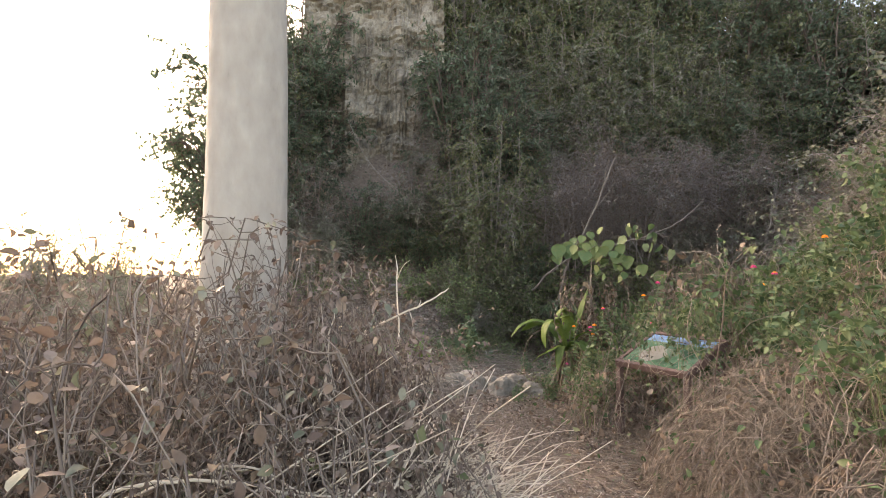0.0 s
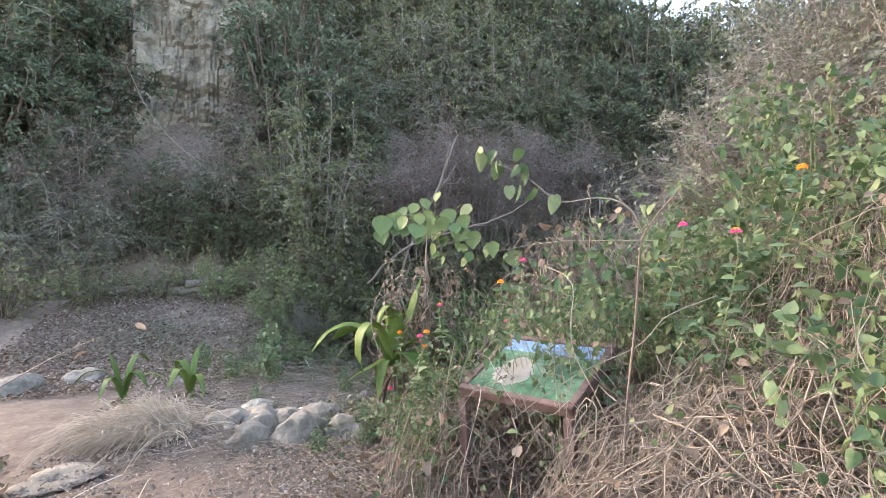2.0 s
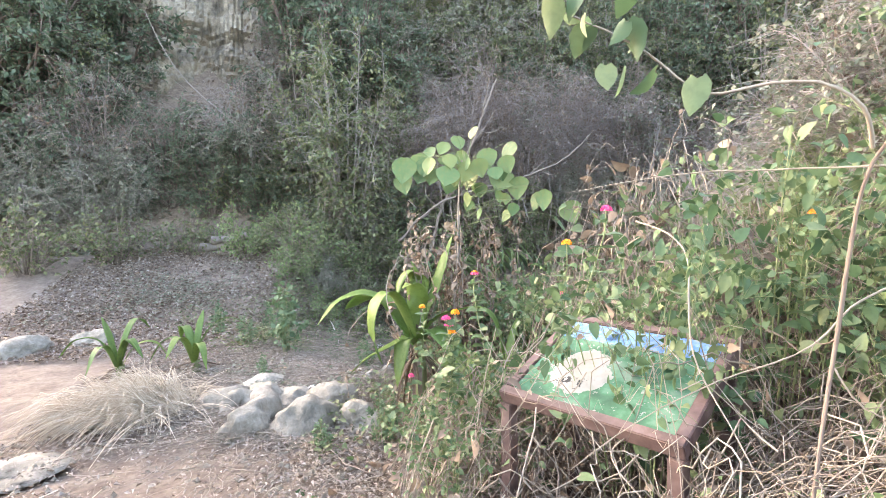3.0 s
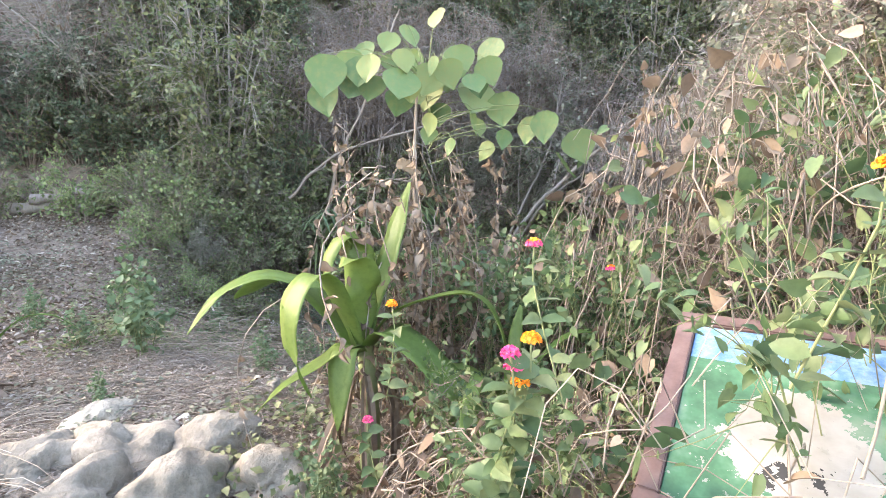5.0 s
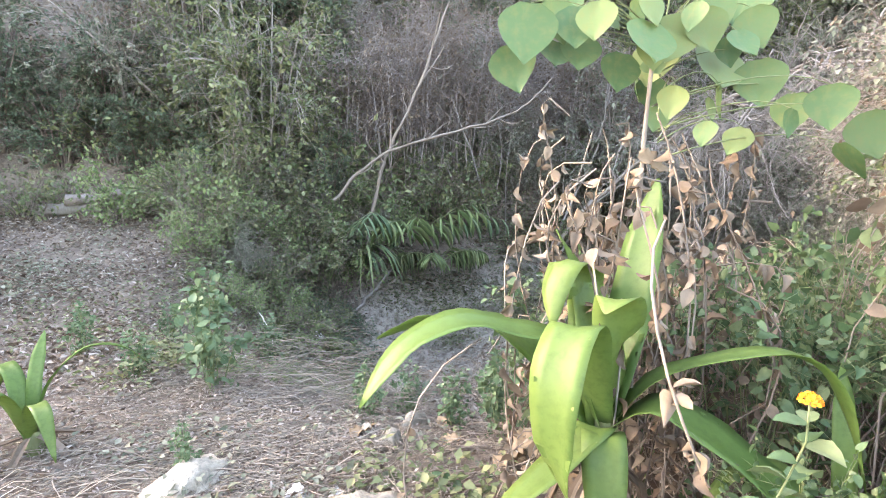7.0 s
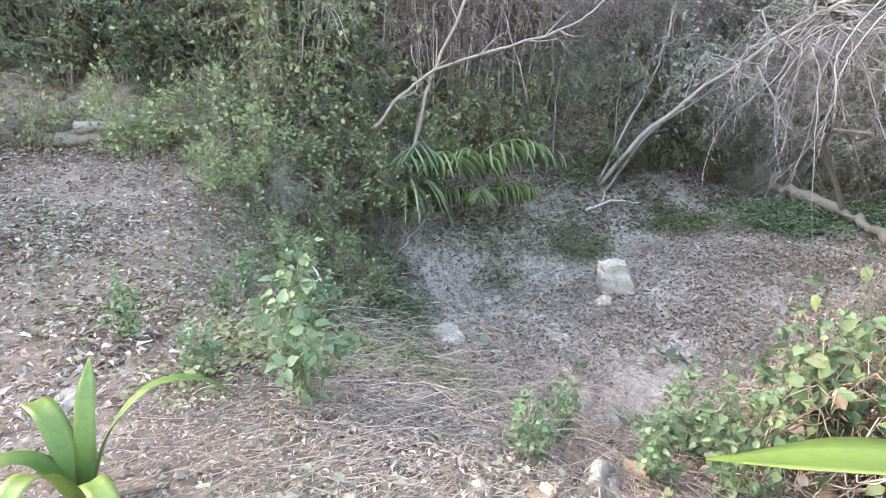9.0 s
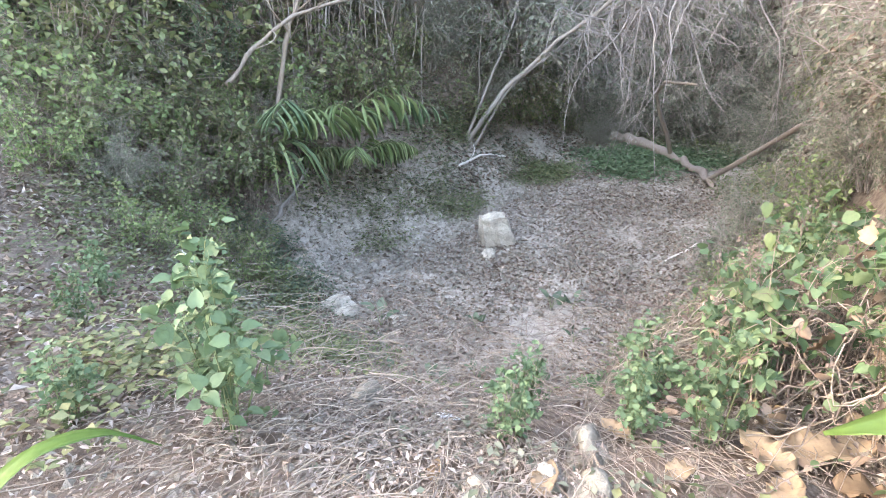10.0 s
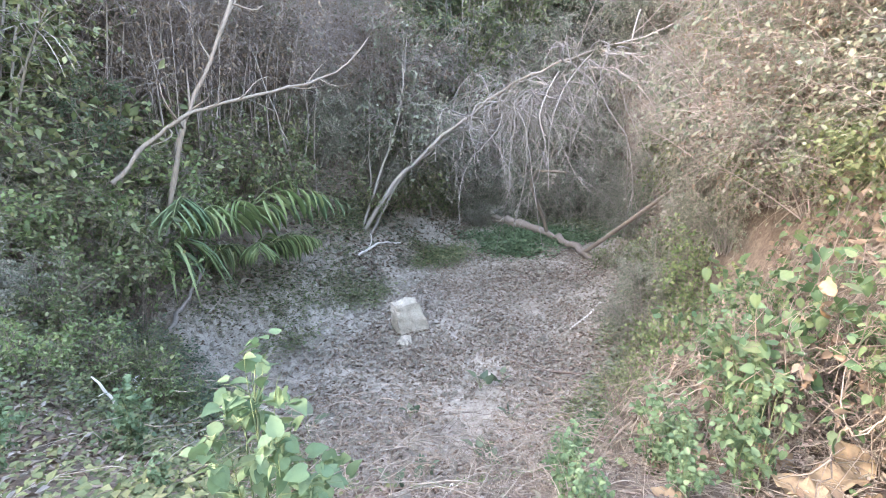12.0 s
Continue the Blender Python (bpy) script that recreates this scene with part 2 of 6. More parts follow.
def thing(name, label, category, at=(0, 0, 0), turn=0, group="", kind=""):
    ob = new(name)
    ob.matrix_basis = pose(*at, 0, 0, turn)
    ob.empty_display_size = 0.2
    return tagged(ob, label, category, group, kind)


R = np.random.default_rng(7)


def unit(v):
    return v / np.maximum(np.linalg.norm(v, axis=-1, keepdims=True), 1e-9)


class Soup:
    """Collects leaves, stems and the like for one mesh."""
    def __init__(self):
        self.v, self.f, self.n = [], [], 0

    def add(self, verts, faces):
        self.v.append(verts.reshape(-1, 3))
        self.f.append(faces + self.n)
        self.n += len(self.v[-1])

    def mesh(self, name):
        by = {}
        for f in self.f:
            by.setdefault(f.shape[1], []).append(f)
        return mesh_from(name, np.concatenate(self.v), [np.concatenate(v) for v in by.values()], smooth=True)

    def leaves(self, at, way, size, width=0.5, shape="blade", up=0.6, curl=0.12):
        """Leaves at points, growing along way; up: how far their faces turn to the sky."""
        n = len(at)
        way = unit(way)
        ref = unit(R.normal(size=(n, 3)) * (1 - up) + np.array([0, 0, 1.0]) * up)
        side = unit(np.cross(way, ref))
        nor = np.cross(side, way)
        size = np.broadcast_to(size, n)[:, None]
        c = curl * R.uniform(0.3, 1.6, n)
        if shape == "blade":
            tpl = np.array([(0, 0, 0), (1, 0.42, 1), (0, 1, -1), (-1, 0.42, 1)])
            fc = np.array([(0, 1, 2), (0, 2, 3)])
        elif shape == "oval":
            tpl = np.array([(0, 0, 0), (0.8, 0.2, 0.7), (1, 0.5, 1), (0.6, 0.8, 0.2), (0, 1, -1.4), (-0.6, 0.8, 0.2), (-1, 0.5, 1), (-0.8, 0.2, 0.7), (0, 0.45, 0)])
            fc = np.array([(8, i, (i + 1) % 8) for i in range(8)])
        else:  # heart
            tpl = np.array([(0, 0, 0), (0.5, -0.12, 0.5), (0.95, 0.1, 0.9), (1, 0.38, 0.9), (0.6, 0.74, 0.1), (0, 1.05, -1.6), (-0.6, 0.74, 0.1), (-1, 0.38, 0.9), (-0.95, 0.1, 0.9), (-0.5, -0.12, 0.5), (0, 0.4, 0)])
            fc = np.array([(10, i, (i + 1) % 10) for i in range(10)])
        u, w, z = tpl[:, 0] * 0.5 * width, tpl[:, 1], tpl[:, 2]
        v = at[:, None] + size[:, None] * (side[:, None] * u[None, :, None] + way[:, None] * w[None, :, None] + nor[:, None] * (z[None, :] * c[:, None])[..., None])
        self.add(v, (fc[None] + (np.arange(n) * len(tpl))[:, None, None]).reshape(-1, 3))

    def tubes(self, paths, r, sides=3):
        """Stems along paths (n, k, 3), r: radii (n, k) or (n, 1)."""
        n, k, _ = paths.shape
        r = np.broadcast_to(r, (n, k))
        tan = unit(np.gradient(paths, axis=1))
        a = unit(np.cross(tan, np.array([0.31, 0.22, 0.92])))
        b = np.cross(tan, a)
        an = np.arange(sides) / sides * 2 * math.pi
        v = paths[:, :, None] + r[:, :, None, None] * (a[:, :, None] * np.cos(an)[None, None, :, None] + b[:, :, None] * np.sin(an)[None, None, :, None])
        i = np.arange(k - 1)[:, None] * sides
        j = np.arange(sides)[None]
        q = np.stack([i + j, i + (j + 1) % sides, i + sides + (j + 1) % sides, i + sides + j], -1).reshape(-1, 4)
        self.add(v, (q[None] + (np.arange(n) * k * sides)[:, None, None]).reshape(-1, 4))


def bezier(a, b, c, d, k):
    t = np.linspace(0, 1, k)[None, :, None]
    a, b, c, d = (q[:, None] for q in (a, b, c, d))
    return a * (1 - t) ** 3 + 3 * b * t * (1 - t) ** 2 + 3 * c * t * t * (1 - t) + d * t ** 3


def along(paths, n):
    """n random points on the paths, with the way there and which path."""
    i = R.integers(0, len(paths), n)
    s = R.uniform(0.15, 1, n) * (paths.shape[1] - 1.001)
    j = s.astype(int)
    f = (s - j)[:, None]
    p, q = paths[i, j], paths[i, j + 1]
    return p * (1 - f) + q * f, unit(q - p), i


def shrub_meshes(rx, rz, stems, twigs, leaves, leaf, width=0.5, shape="blade", thick=0.02, droop=0.2, up=0.5, base=0.15, twig_len=0.5, low=0.15, k=7):
    """Stems and leaves of a bush with its foot at the origin: stems arch out, twigs fork off, leaves sit along the twigs."""
    an, rad = R.uniform(0, 2 * math.pi, stems), np.sqrt(R.uniform(0.02, 1, stems))
    tip = np.stack([np.cos(an) * rad * rx, np.sin(an) * rad * rx, rz * (low + (1 - low) * R.uniform(0.3, 1, stems) * np.sqrt(1 - 0.75 * rad ** 2))], -1)
    foot = np.stack([np.cos(an) * rad * base * rx, np.sin(an) * rad * base * rx, np.full(stems, -0.1)], -1) + R.normal(0, 0.03, (stems, 3)) * [1, 1, 0]
    m1 = foot * 0.8 + tip * 0.2 + np.array([0, 0, 0.35]) * tip[:, 2:3] + R.normal(0, 0.08 * rx, (stems, 3))
    m2 = foot * 0.3 + tip * 0.7 + np.array([0, 0, 0.25]) * tip[:, 2:3] + R.normal(0, 0.10 * rx, (stems, 3))
    main = bezier(foot, m1, m2, tip, k)
    s = Soup()
    s.tubes(main, thick * np.linspace(1, 0.25, k)[None] * R.uniform(0.5, 1.2, (stems, 1)), 4 if thick > 0.012 else 3)
    p, d, _ = along(main, twigs)
    keep = p[:, 2] > low * rz * 0.6
    p, d = p[keep], d[keep]
    w = unit(d * 0.6 + R.normal(0, 0.7, p.shape) + unit(p * [1, 1, 0.3]) * 0.5)
    ln = twig_len * R.uniform(0.4, 1.3, (len(p), 1))
    sag = np.array([0, 0, -droop])
    tw = bezier(p, p + w * ln * 0.33, p + w * ln * 0.66 + R.normal(0, 0.06, p.shape) * ln + sag * ln * 0.4, p + w * ln + sag * ln, 5)
    s.tubes(tw, thick * 0.3 * np.linspace(1, 0.4, 5)[None], 3)
    f = Soup()
    if leaves:
        q, e, _ = along(tw, leaves)
        q = q + R.normal(0, 0.02, q.shape)
        w = unit(e * 0.5 + R.normal(0, 0.8, q.shape) + np.array([0, 0, -droop]))
        f.leaves(q, w, leaf * R.uniform(0.5, 1.35, leaves), width, shape, up)
    return s, f, main, tw


# ---------- ground ----------
gx, gy = axis(-5, 17, 0.14, 500), axis(-3, 20, 0.14, 500)
GX, GY = np.meshgrid(gx, gy, indexing="ij")
GZ = height(GX, GY)
inner = (np.abs(GX) < 60) & (np.abs(GY) < 60)
rough_ = np.array([noise.fractal(Vector((x * 0.55, y * 0.55, 3.0)), 1.0, 2.2, 5) if i else 0 for x, y, i in zip(GX.ravel(), GY.ravel(), inner.ravel())]).reshape(GX.shape)
fine_ = np.array([noise.noise(Vector((x * 2.6, y * 2.6, 9.0))) if i else 0 for x, y, i in zip(GX.ravel(), GY.ravel(), inner.ravel())]).reshape(GX.shape)
GZ = GZ + 0.05 * rough_ + 0.02 * fine_
n0, n1 = GX.shape
ii = (np.arange(n0 - 1)[:, None] * n1 + np.arange(n1 - 1)[None]).ravel()
me = mesh_from("ground", np.stack([GX, GY, GZ], -1).reshape(-1, 3), [np.stack([ii, ii + n1, ii + n1 + 1, ii + 1], -1)], M["ground"], True)
dcr, scr, side_cr = creek(GX, GY)
silt = (1 - sstep(2.0, 3.6, dcr - 1.1 * (side_cr > 0) * (GX > 3))) + 0.3 * np.exp(-((GX - 0.6) ** 2 / 1.2 + (GY - 4.6) ** 2 / 12))
at_ = me.attributes.new("silt", "FLOAT", "POINT")
at_.data.foreach_set("value", np.clip(silt, 0, 1).ravel().astype(np.float32))
ground = tagged(new("ground", me), "dry brown soil bank sinking to a pale silty creek bed", "ground", kind="structure")


# ---------- makers ----------
def shrub(name, label, category, at, turn, stem_mat, leaf_mat, group="", **k):
    ob = thing(name, label, category, at, turn, group)
    s, f, main, tw = shrub_meshes(**k)
    part("branching", s, M[stem_mat], ob)
    if f.n:
        part("foliage", f, M[leaf_mat], ob)
    return ob


def spread_copies(ob, places):
    for x, y, dz, sc, turn in places:
        c = copy_thing(ob, pose(x, y, h(x, y) + dz, 0, 0, turn))
        c.scale = (sc, sc, sc * R.uniform(0.85, 1.2))


def belt(n, x0, x1, y0, y1, sc0, sc1, keep=None):
    out_ = []
    while len(out_) < n:
        x, y = R.uniform(x0, x1), R.uniform(y0, y1)
        if keep is None or keep(x, y):
            out_.append((x, y, -0.05, R.uniform(sc0, sc1), R.uniform(0, 360)))
    return out_


def mound(x, y, cx, cy, rx, ry):
    return np.sqrt(np.clip(1 - ((x - cx) / rx) ** 2 - ((y - cy) / ry) ** 2, 0, 1))


def tangle(n, cx, cy, rx, ry, hz, length, k=13, wander=0.55, level=(0.2, 1.05), keep=None):
    """Paths of n trailing stems heaped over a rounded mound."""
    a, q = R.uniform(0, 2 * math.pi, n), np.sqrt(R.uniform(0, 0.95, n))
    x, y = cx + rx * q * np.cos(a), cy + ry * q * np.sin(a)
    if keep is not None:
        m = keep(x, y)
        x, y = x[m], y[m]
        n = len(x)
    way = R.uniform(0, 2 * math.pi, (n, 1)) + np.cumsum(R.normal(0, wander, (n, k)), 1)
    st = length * R.uniform(0.4, 1.3, (n, 1)) / k
    X = x[:, None] + np.cumsum(np.cos(way) * st, 1)
    Y = y[:, None] + np.cumsum(np.sin(way) * st, 1)
    lv = R.uniform(*level, (n, 1)) + 0.22 * np.cumsum(R.normal(0, 0.35, (n, k)), 1)
    Z = height(X, Y) + 0.015 + hz * np.clip(lv, 0, 1.3) * (0.12 + 0.88 * mound(X, Y, cx, cy, rx * 1.12, ry * 1.12))
    return np.stack([X, Y, Z], -1)


def thicket(name, label, category, cx, cy, rx, ry, hz, vines, length, vine_mat, r, leaves, leaf, leaf_mat, shape="oval", width=0.6, group="", keep=None, more=()):
    """A mat of trailing stems over a mound with leaves along the stems."""
    ob = thing(name, label, category, (cx, cy, h(cx, cy)), 0, group)
    inv = np.array([cx, cy, h(cx, cy)])
    p = tangle(vines, cx, cy, rx, ry, hz, length, keep=keep)
    s = Soup()
    s.tubes(p - inv, r * R.uniform(0.45, 1.5, (len(p), 1)) * np.linspace(1.1, 0.5, p.shape[1])[None], 4)
    part("vine_mat", s, M[vine_mat], ob)
    for count, size, mat in ((leaves, leaf, leaf_mat), *more):
        q, e, _ = along(p, count)
        f = Soup()
        f.leaves(q - inv, unit(e * 0.3 + R.normal(0, 0.7, q.shape) + [0, 0, -0.15]), size * R.uniform(0.5, 1.4, count), width, shape, 0.55)
        part("foliage", f, M[mat], ob)
    return ob


def stone_bm(sx, sy, sz, seed, rough=0.3, cuts=4, flat=0.0):
    bm = bmesh.new()
    bmesh.ops.create_icosphere(bm, subdivisions=cuts, radius=1)
    for v in bm.verts:
        d = v.co.normalized()
        n = noise.fractal(d * 1.1 + Vector((seed, seed * 2.1, 0)), 0.9, 2.1, 4)
        facet = max(0, d.dot(Vector((math.sin(seed), math.cos(seed * 1.7), 0.4)).normalized()) - 0.5) * 1.15
        facet += max(0, d.dot(Vector((math.cos(seed * 2.3), math.sin(seed), 0.8)).normalized()) - 0.5) * 1.1
        s = 1 + rough * n - facet + 0.09 * noise.noise(d * 4 + Vector((0, seed, 0))) + 0.05 * noise.noise(d * 11 + Vector((seed, 0, 0)))
        v.co = Vector((d.x * sx, d.y * sy, max(d.z, -0.45) * sz)) * s
    return bm


def stone(name, label, x, y, sx, sy, sz, seed, mat="stone", turn=0, sink=0.25, group="", rough=0.24, category="rock"):
    bm = stone_bm(sx, sy, sz, seed, rough)
    me = bpy.data.meshes.new(name)
    bm.to_mesh(me)
    bm.free()
    me.polygons.foreach_set("use_smooth", np.full(len(me.polygons), True))
    me.materials.append(M[mat])
    ob = new(name, me)
    ob.matrix_basis = pose(x, y, h(x, y) + sz * 0.45 - sink * sz, 0, 0, turn)
    return tagged(ob, label, category, group)


def strap_mesh(ctrl, width, k=14, cup=0.25, twist=0.0, tip=0.9, wave=0.0):
    """A long strap leaf along a smooth line through control points: a channelled blade with a midrib and real thickness."""
    c = [Vector(v) for v in ctrl]
    c = [c[0] * 2 - c[1]] + c + [c[-1] * 2 - c[-2]]
    pts = []
    for i in range(k + 1):
        u = i / k * (len(c) - 3)
        j = min(int(u), len(c) - 4)
        t = u - j
        a, b, d, e = c[j:j + 4]
        pts.append(0.5 * (2 * b + (d - a) * t + (2 * a - 5 * b + 4 * d - e) * t * t + (3 * b - a - 3 * d + e) * t ** 3))
    bm = bmesh.new()
    rings = []
    ref = Vector((0, 0, 1))
    for i, p in enumerate(pts):
        s = i / k
        tan = (pts[min(i + 1, k)] - pts[max(i - 1, 0)]).normalized()
        side = tan.cross(ref)
        side = side.normalized() if side.length > 0.15 else (rings_side if i else Vector((1, 0, 0)))
        if i and side.dot(rings_side) < 0:
            side = -side
        side = (side + (rings_side if i else side) * 1.5).normalized()
        rings_side = side
        nor = side.cross(tan).normalized()
        ang = twist * s
        side2 = side * math.cos(ang) + nor * math.sin(ang)
        nor2 = nor * math.cos(ang) - side * math.sin(ang)
        w = width * min(1, 0.55 + s * 2.0) * (1 - max(0, (s - 0.55) / 0.45) ** 2 * tip) * 0.5
        row = []
        for a in (-1, -0.5, 0, 0.5, 1):
            lift = cup * abs(a) * w + wave * w * math.sin(s * 23 + a * 2) * abs(a)
            row.append(bm.verts.new(p + side2 * a * w + nor2 * lift))
        for a in (1, 0.5, 0, -0.5, -1):
            lift = cup * abs(a) * w + wave * w * math.sin(s * 23 + a * 2) * abs(a)
            row.append(bm.verts.new(p + side2 * a * w + nor2 * (lift - 0.0025 * (1 - abs(a)) - 0.0008)))
        rings.append(row)
    m = len(rings[0])
    for a, b in zip(rings, rings[1:]):
        for i in range(m):
            bm.faces.new((a[i], a[(i + 1) % m], b[(i + 1) % m], b[i]))
    bm.faces.new(rings[-1])
    bm.normal_update()
    return bm


def strap_plant(name, label, at, leaves, basis, base_leaf_mat="strap_leaf", width=0.135, group=""):
    """A rosette of strap leaves on a short sheathed stem. leaves: (control points as right, ahead, up; width factor)."""
    rt, fw = basis
    ob = thing(name, label, "plant", (at[0], at[1], h(at[0], at[1])), 0, group)
    up0 = at[2] - h(at[0], at[1])
    for i, (pts, wf, *mat) in enumerate(leaves):
        pts = [(0.02 * (p[0] > 0) - 0.01, 0, -0.06) if j == 0 else p for j, p in enumerate([(0, 0, 0), *pts])]
        ctrl = [(rt[0] * r_ + fw[0] * f_, rt[1] * r_ + fw[1] * f_, up0 + u_) for r_, f_, u_ in pts]
        part("leaf", strap_mesh(ctrl, width * wf * 1.08, 18, 0.16, R.uniform(-0.3, 0.3), 0.93, 0.05), M[mat[0] if mat else base_leaf_mat], ob, smooth=True)
    s = Soup()
    z = np.linspace(-0.05, up0, 7)
    line = np.stack([0.015 * np.sin(z * 5), 0.01 * np.cos(z * 4), z], -1)[None]
    s.tubes(line, (0.05 - 0.015 * np.linspace(0, 1, 7))[None], 10)
    part("stem", s, M["green_stem"], ob, "sheathed stem with dry brown leaf bases")
    for i in range(10):
        a = i * 1.3 + 0.4
        dr = [(0.03 * math.cos(a), 0.03 * math.sin(a), up0 * 0.8), (0.13 * math.cos(a), 0.13 * math.sin(a), up0 * 0.62), (0.2 * math.cos(a), 0.2 * math.sin(a), up0 * 0.2), (0.24 * math.cos(a), 0.24 * math.sin(a), 0.02)]
        part("withered_leaf", strap_mesh([(x * f_, y * f_, z) for (x, y, z), f_ in zip(dr, (1, R.uniform(0.7, 1.2), R.uniform(0.5, 1.4), R.uniform(0.4, 1.6)))], R.uniform(0.02, 0.045), 8, 0.6, R.uniform(-1.5, 1.5)), M["dry_leaf"], ob, "withered brown leaf")
    return ob


def stick(name, label, pts, r, mat, sides=7, category="stick", taper=0.5, knots=0.12, k=18, group="", shoots=0):
    """A bare stick or branch along a line, knotty and tapered, with broken side shoots."""
    pts = np.array(pts, float)
    t = np.linspace(0, len(pts) - 1, k)
    line = np.stack([np.interp(t, np.arange(len(pts)), pts[:, i]) for i in range(3)], -1)
    for _ in range(2):
        line[1:-1] = 0.25 * line[:-2] + 0.5 * line[1:-1] + 0.25 * line[2:]
    line[1:-1] += R.normal(0, r * 0.35, (k - 2, 3))
    o = line[0].copy()
    ob = thing(name, label, category, tuple(o), 0, group)
    s = Soup()
    rad = r * np.linspace(1, taper, k) * (1 + knots * R.normal(size=k))
    rad[-1] *= 0.5
    s.tubes((line - o)[None], rad[None], sides)
    part("shaft", s, M[mat], ob)
    for i in range(shoots):
        j = int(R.uniform(0.25, 0.95) * (k - 1))
        d = unit(line[min(j + 1, k - 1)] - line[j - 1]) * 0.6 + R.normal(0, 0.6, 3)
        ln = R.uniform(4, 22) * r
        p0 = line[j] - o
        q = bezier(p0[None], (p0 + d * ln * 0.3)[None], (p0 + d * ln * 0.7 + R.normal(0, 0.2, 3) * ln)[None], (p0 + d * ln + R.normal(0, 0.25, 3) * ln)[None], 6)
        s2 = Soup()
        s2.tubes(q, r * 0.45 * np.linspace(1, 0.4, 6)[None], 5)
        part("shoot", s2, M[mat], ob)
    return ob


# ---------- woods on the far slope ----------
dark_tree = shrub("dark_tree", "dense dark green tree growing on the wooded slope", "tree", (2.6, 18.4, h(2.6, 18.4)), 0, "brown_twig", "dark_leaf", "trees on the slope",
    rx=1.9, rz=5.6, stems=34, twigs=700, leaves=10500, leaf=0.12, thick=0.05, droop=0.35, twig_len=0.8, up=0.4, low=0.05)
rock_open = lambda x, y: not (-5.0 < x < 0.2 and y < 22.5)
spread_copies(dark_tree, belt(16, -7, 4, 17.8, 24, 0.8, 1.3, rock_open) + belt(16, 4, 14, 21, 26, 0.8, 1.4) + [(1.2, 17.6, 0, 0.6, 40), (-5.4, 17.0, 0, 0.8, 190), (-3.0, 17.0, 0, 0.5, 20), (-1.2, 17.1, 0, 0.55, 77), (8.5, 19.2, 0, 0.9, 30), (11, 19.5, 0, 1.0, 100), (14.5, 19.5, 0, 1.1, 200)])
olive = shrub("olive_shrub", "olive grey half-dry shrub on the slope", "shrub", (1.0, 17.2, h(1, 17.2)), 0, "grey_twig", "olive_leaf", "shrubs on the slope",
    rx=1.7, rz=3.4, stems=44, twigs=900, leaves=8000, leaf=0.075, thick=0.02, droop=0.5, twig_len=0.75, up=0.3, low=0.05)
spread_copies(olive, belt(22, -7, 9, 17.0, 21, 0.6, 1.2, lambda x, y: rock_open(x, y) or y < 18) + belt(26, 8, 22, 16.6, 24, 0.7, 1.4) + belt(8, 16, 24, 6, 16, 0.8, 1.4))
russet = shrub("russet_shrub", "leafless pinkish brown twiggy shrub on the slope", "shrub", (5.2, 18.0, h(5.2, 18.0)), 0, "russet_twig", "dry_leaf", "dry shrubs on the slope",
    rx=2.0, rz=4.2, stems=70, twigs=2200, leaves=1900, leaf=0.11, thick=0.016, droop=0.35, twig_len=0.7, up=0.3)
spread_copies(russet, [(6.6, 18.6, 0, 1.05, 80), (8.2, 18.0, 0, 0.95, 160), (2.9, 18.8, 0.2, 0.9, 250), (10.5, 18.5, 0, 1.0, 10), (13.0, 18.0, 0, 1.1, 50), (17, 17.5, 0, 1.2, 70), (0.4, 19.0, 0, 0.9, 20), (4.6, 17.4, 0, 0.8, 120), (7.2, 17.6, 0, 0.85, 200), (9.3, 17.6, 0, 0.8, 10), (-1.0, 17.6, 0, 0.8, 20), (-4.5, 17.0, 0, 0.8, 140), (11.5, 17.8, 0, 0.9, 66)])
leafy = shrub("leafy_shrub", "mid green leafy shrub on the creek bank", "shrub", (1.9, 15.0, h(1.9, 15.0)), 0, "dry_stem", "mid_leaf", "leafy shrubs along the bank",
    rx=0.8, rz=1.3, stems=34, twigs=360, leaves=1150, leaf=0.08, width=0.6, shape="blade", thick=0.012, droop=0.2, twig_len=0.4, up=0.6, low=0.05)
spread_copies(leafy, [(0.6, 13.9, 0, 0.8, 30), (1.2, 14.6, 0, 0.9, 100), (2.6, 15.6, 0, 1.0, 200), (0.0, 15.2, 0, 0.8, 20), (3.2, 16.6, 0, 1.3, 70), (5.2, 16.8, 0.1, 1.2, 140), (7.0, 17.0, 0, 1.2, 10),
    (-2.2, 15.2, 0, 0.9, 60), (-3.4, 14.6, 0, 1.0, 300), (-4.8, 14.0, 0, 1.2, 15), (2.2, 13.6, 0, 0.55, 95), (1.5, 12.9, 0, 0.5, 10), (12.2, 17.0, 0, 1.2, 240), (4.4, 17.2, 0, 1.1, 20), (-1.2, 17.0, 0, 1.3, 70), (0.6, 16.9, 0, 1.3, 33)])

spread_copies(dark_tree, [(-6.3, 17.4, 0, 1.0, 10), (-7.3, 17.2, 0, 1.3, 40), (-7.7, 19.5, 0, 1.7, 130), (-6.8, 16.2, 0, 0.9, 260), (-6.2, 21, 0, 1.4, 220)] + belt(16, 12, 27, 19, 27, 1.1, 1.8) + belt(10, 20, 28, 8, 20, 1.1, 1.7))
spread_copies(olive, belt(34, 12, 27, 16.8, 27, 1.0, 1.8) + belt(20, 17.5, 27, 4, 18, 1.0, 1.8) + [(-5.5, 8, 0, 0.6, 0), (-7, 10, 0, 0.7, 50), (-6, 6, 0, 0.5, 90), (-9, 13, 0, 0.8, 10), (-8, 7.5, 0, 0.6, 200), (-10.5, 10, 0, 0.8, 30), (-12, 14, 0, 1, 0)])
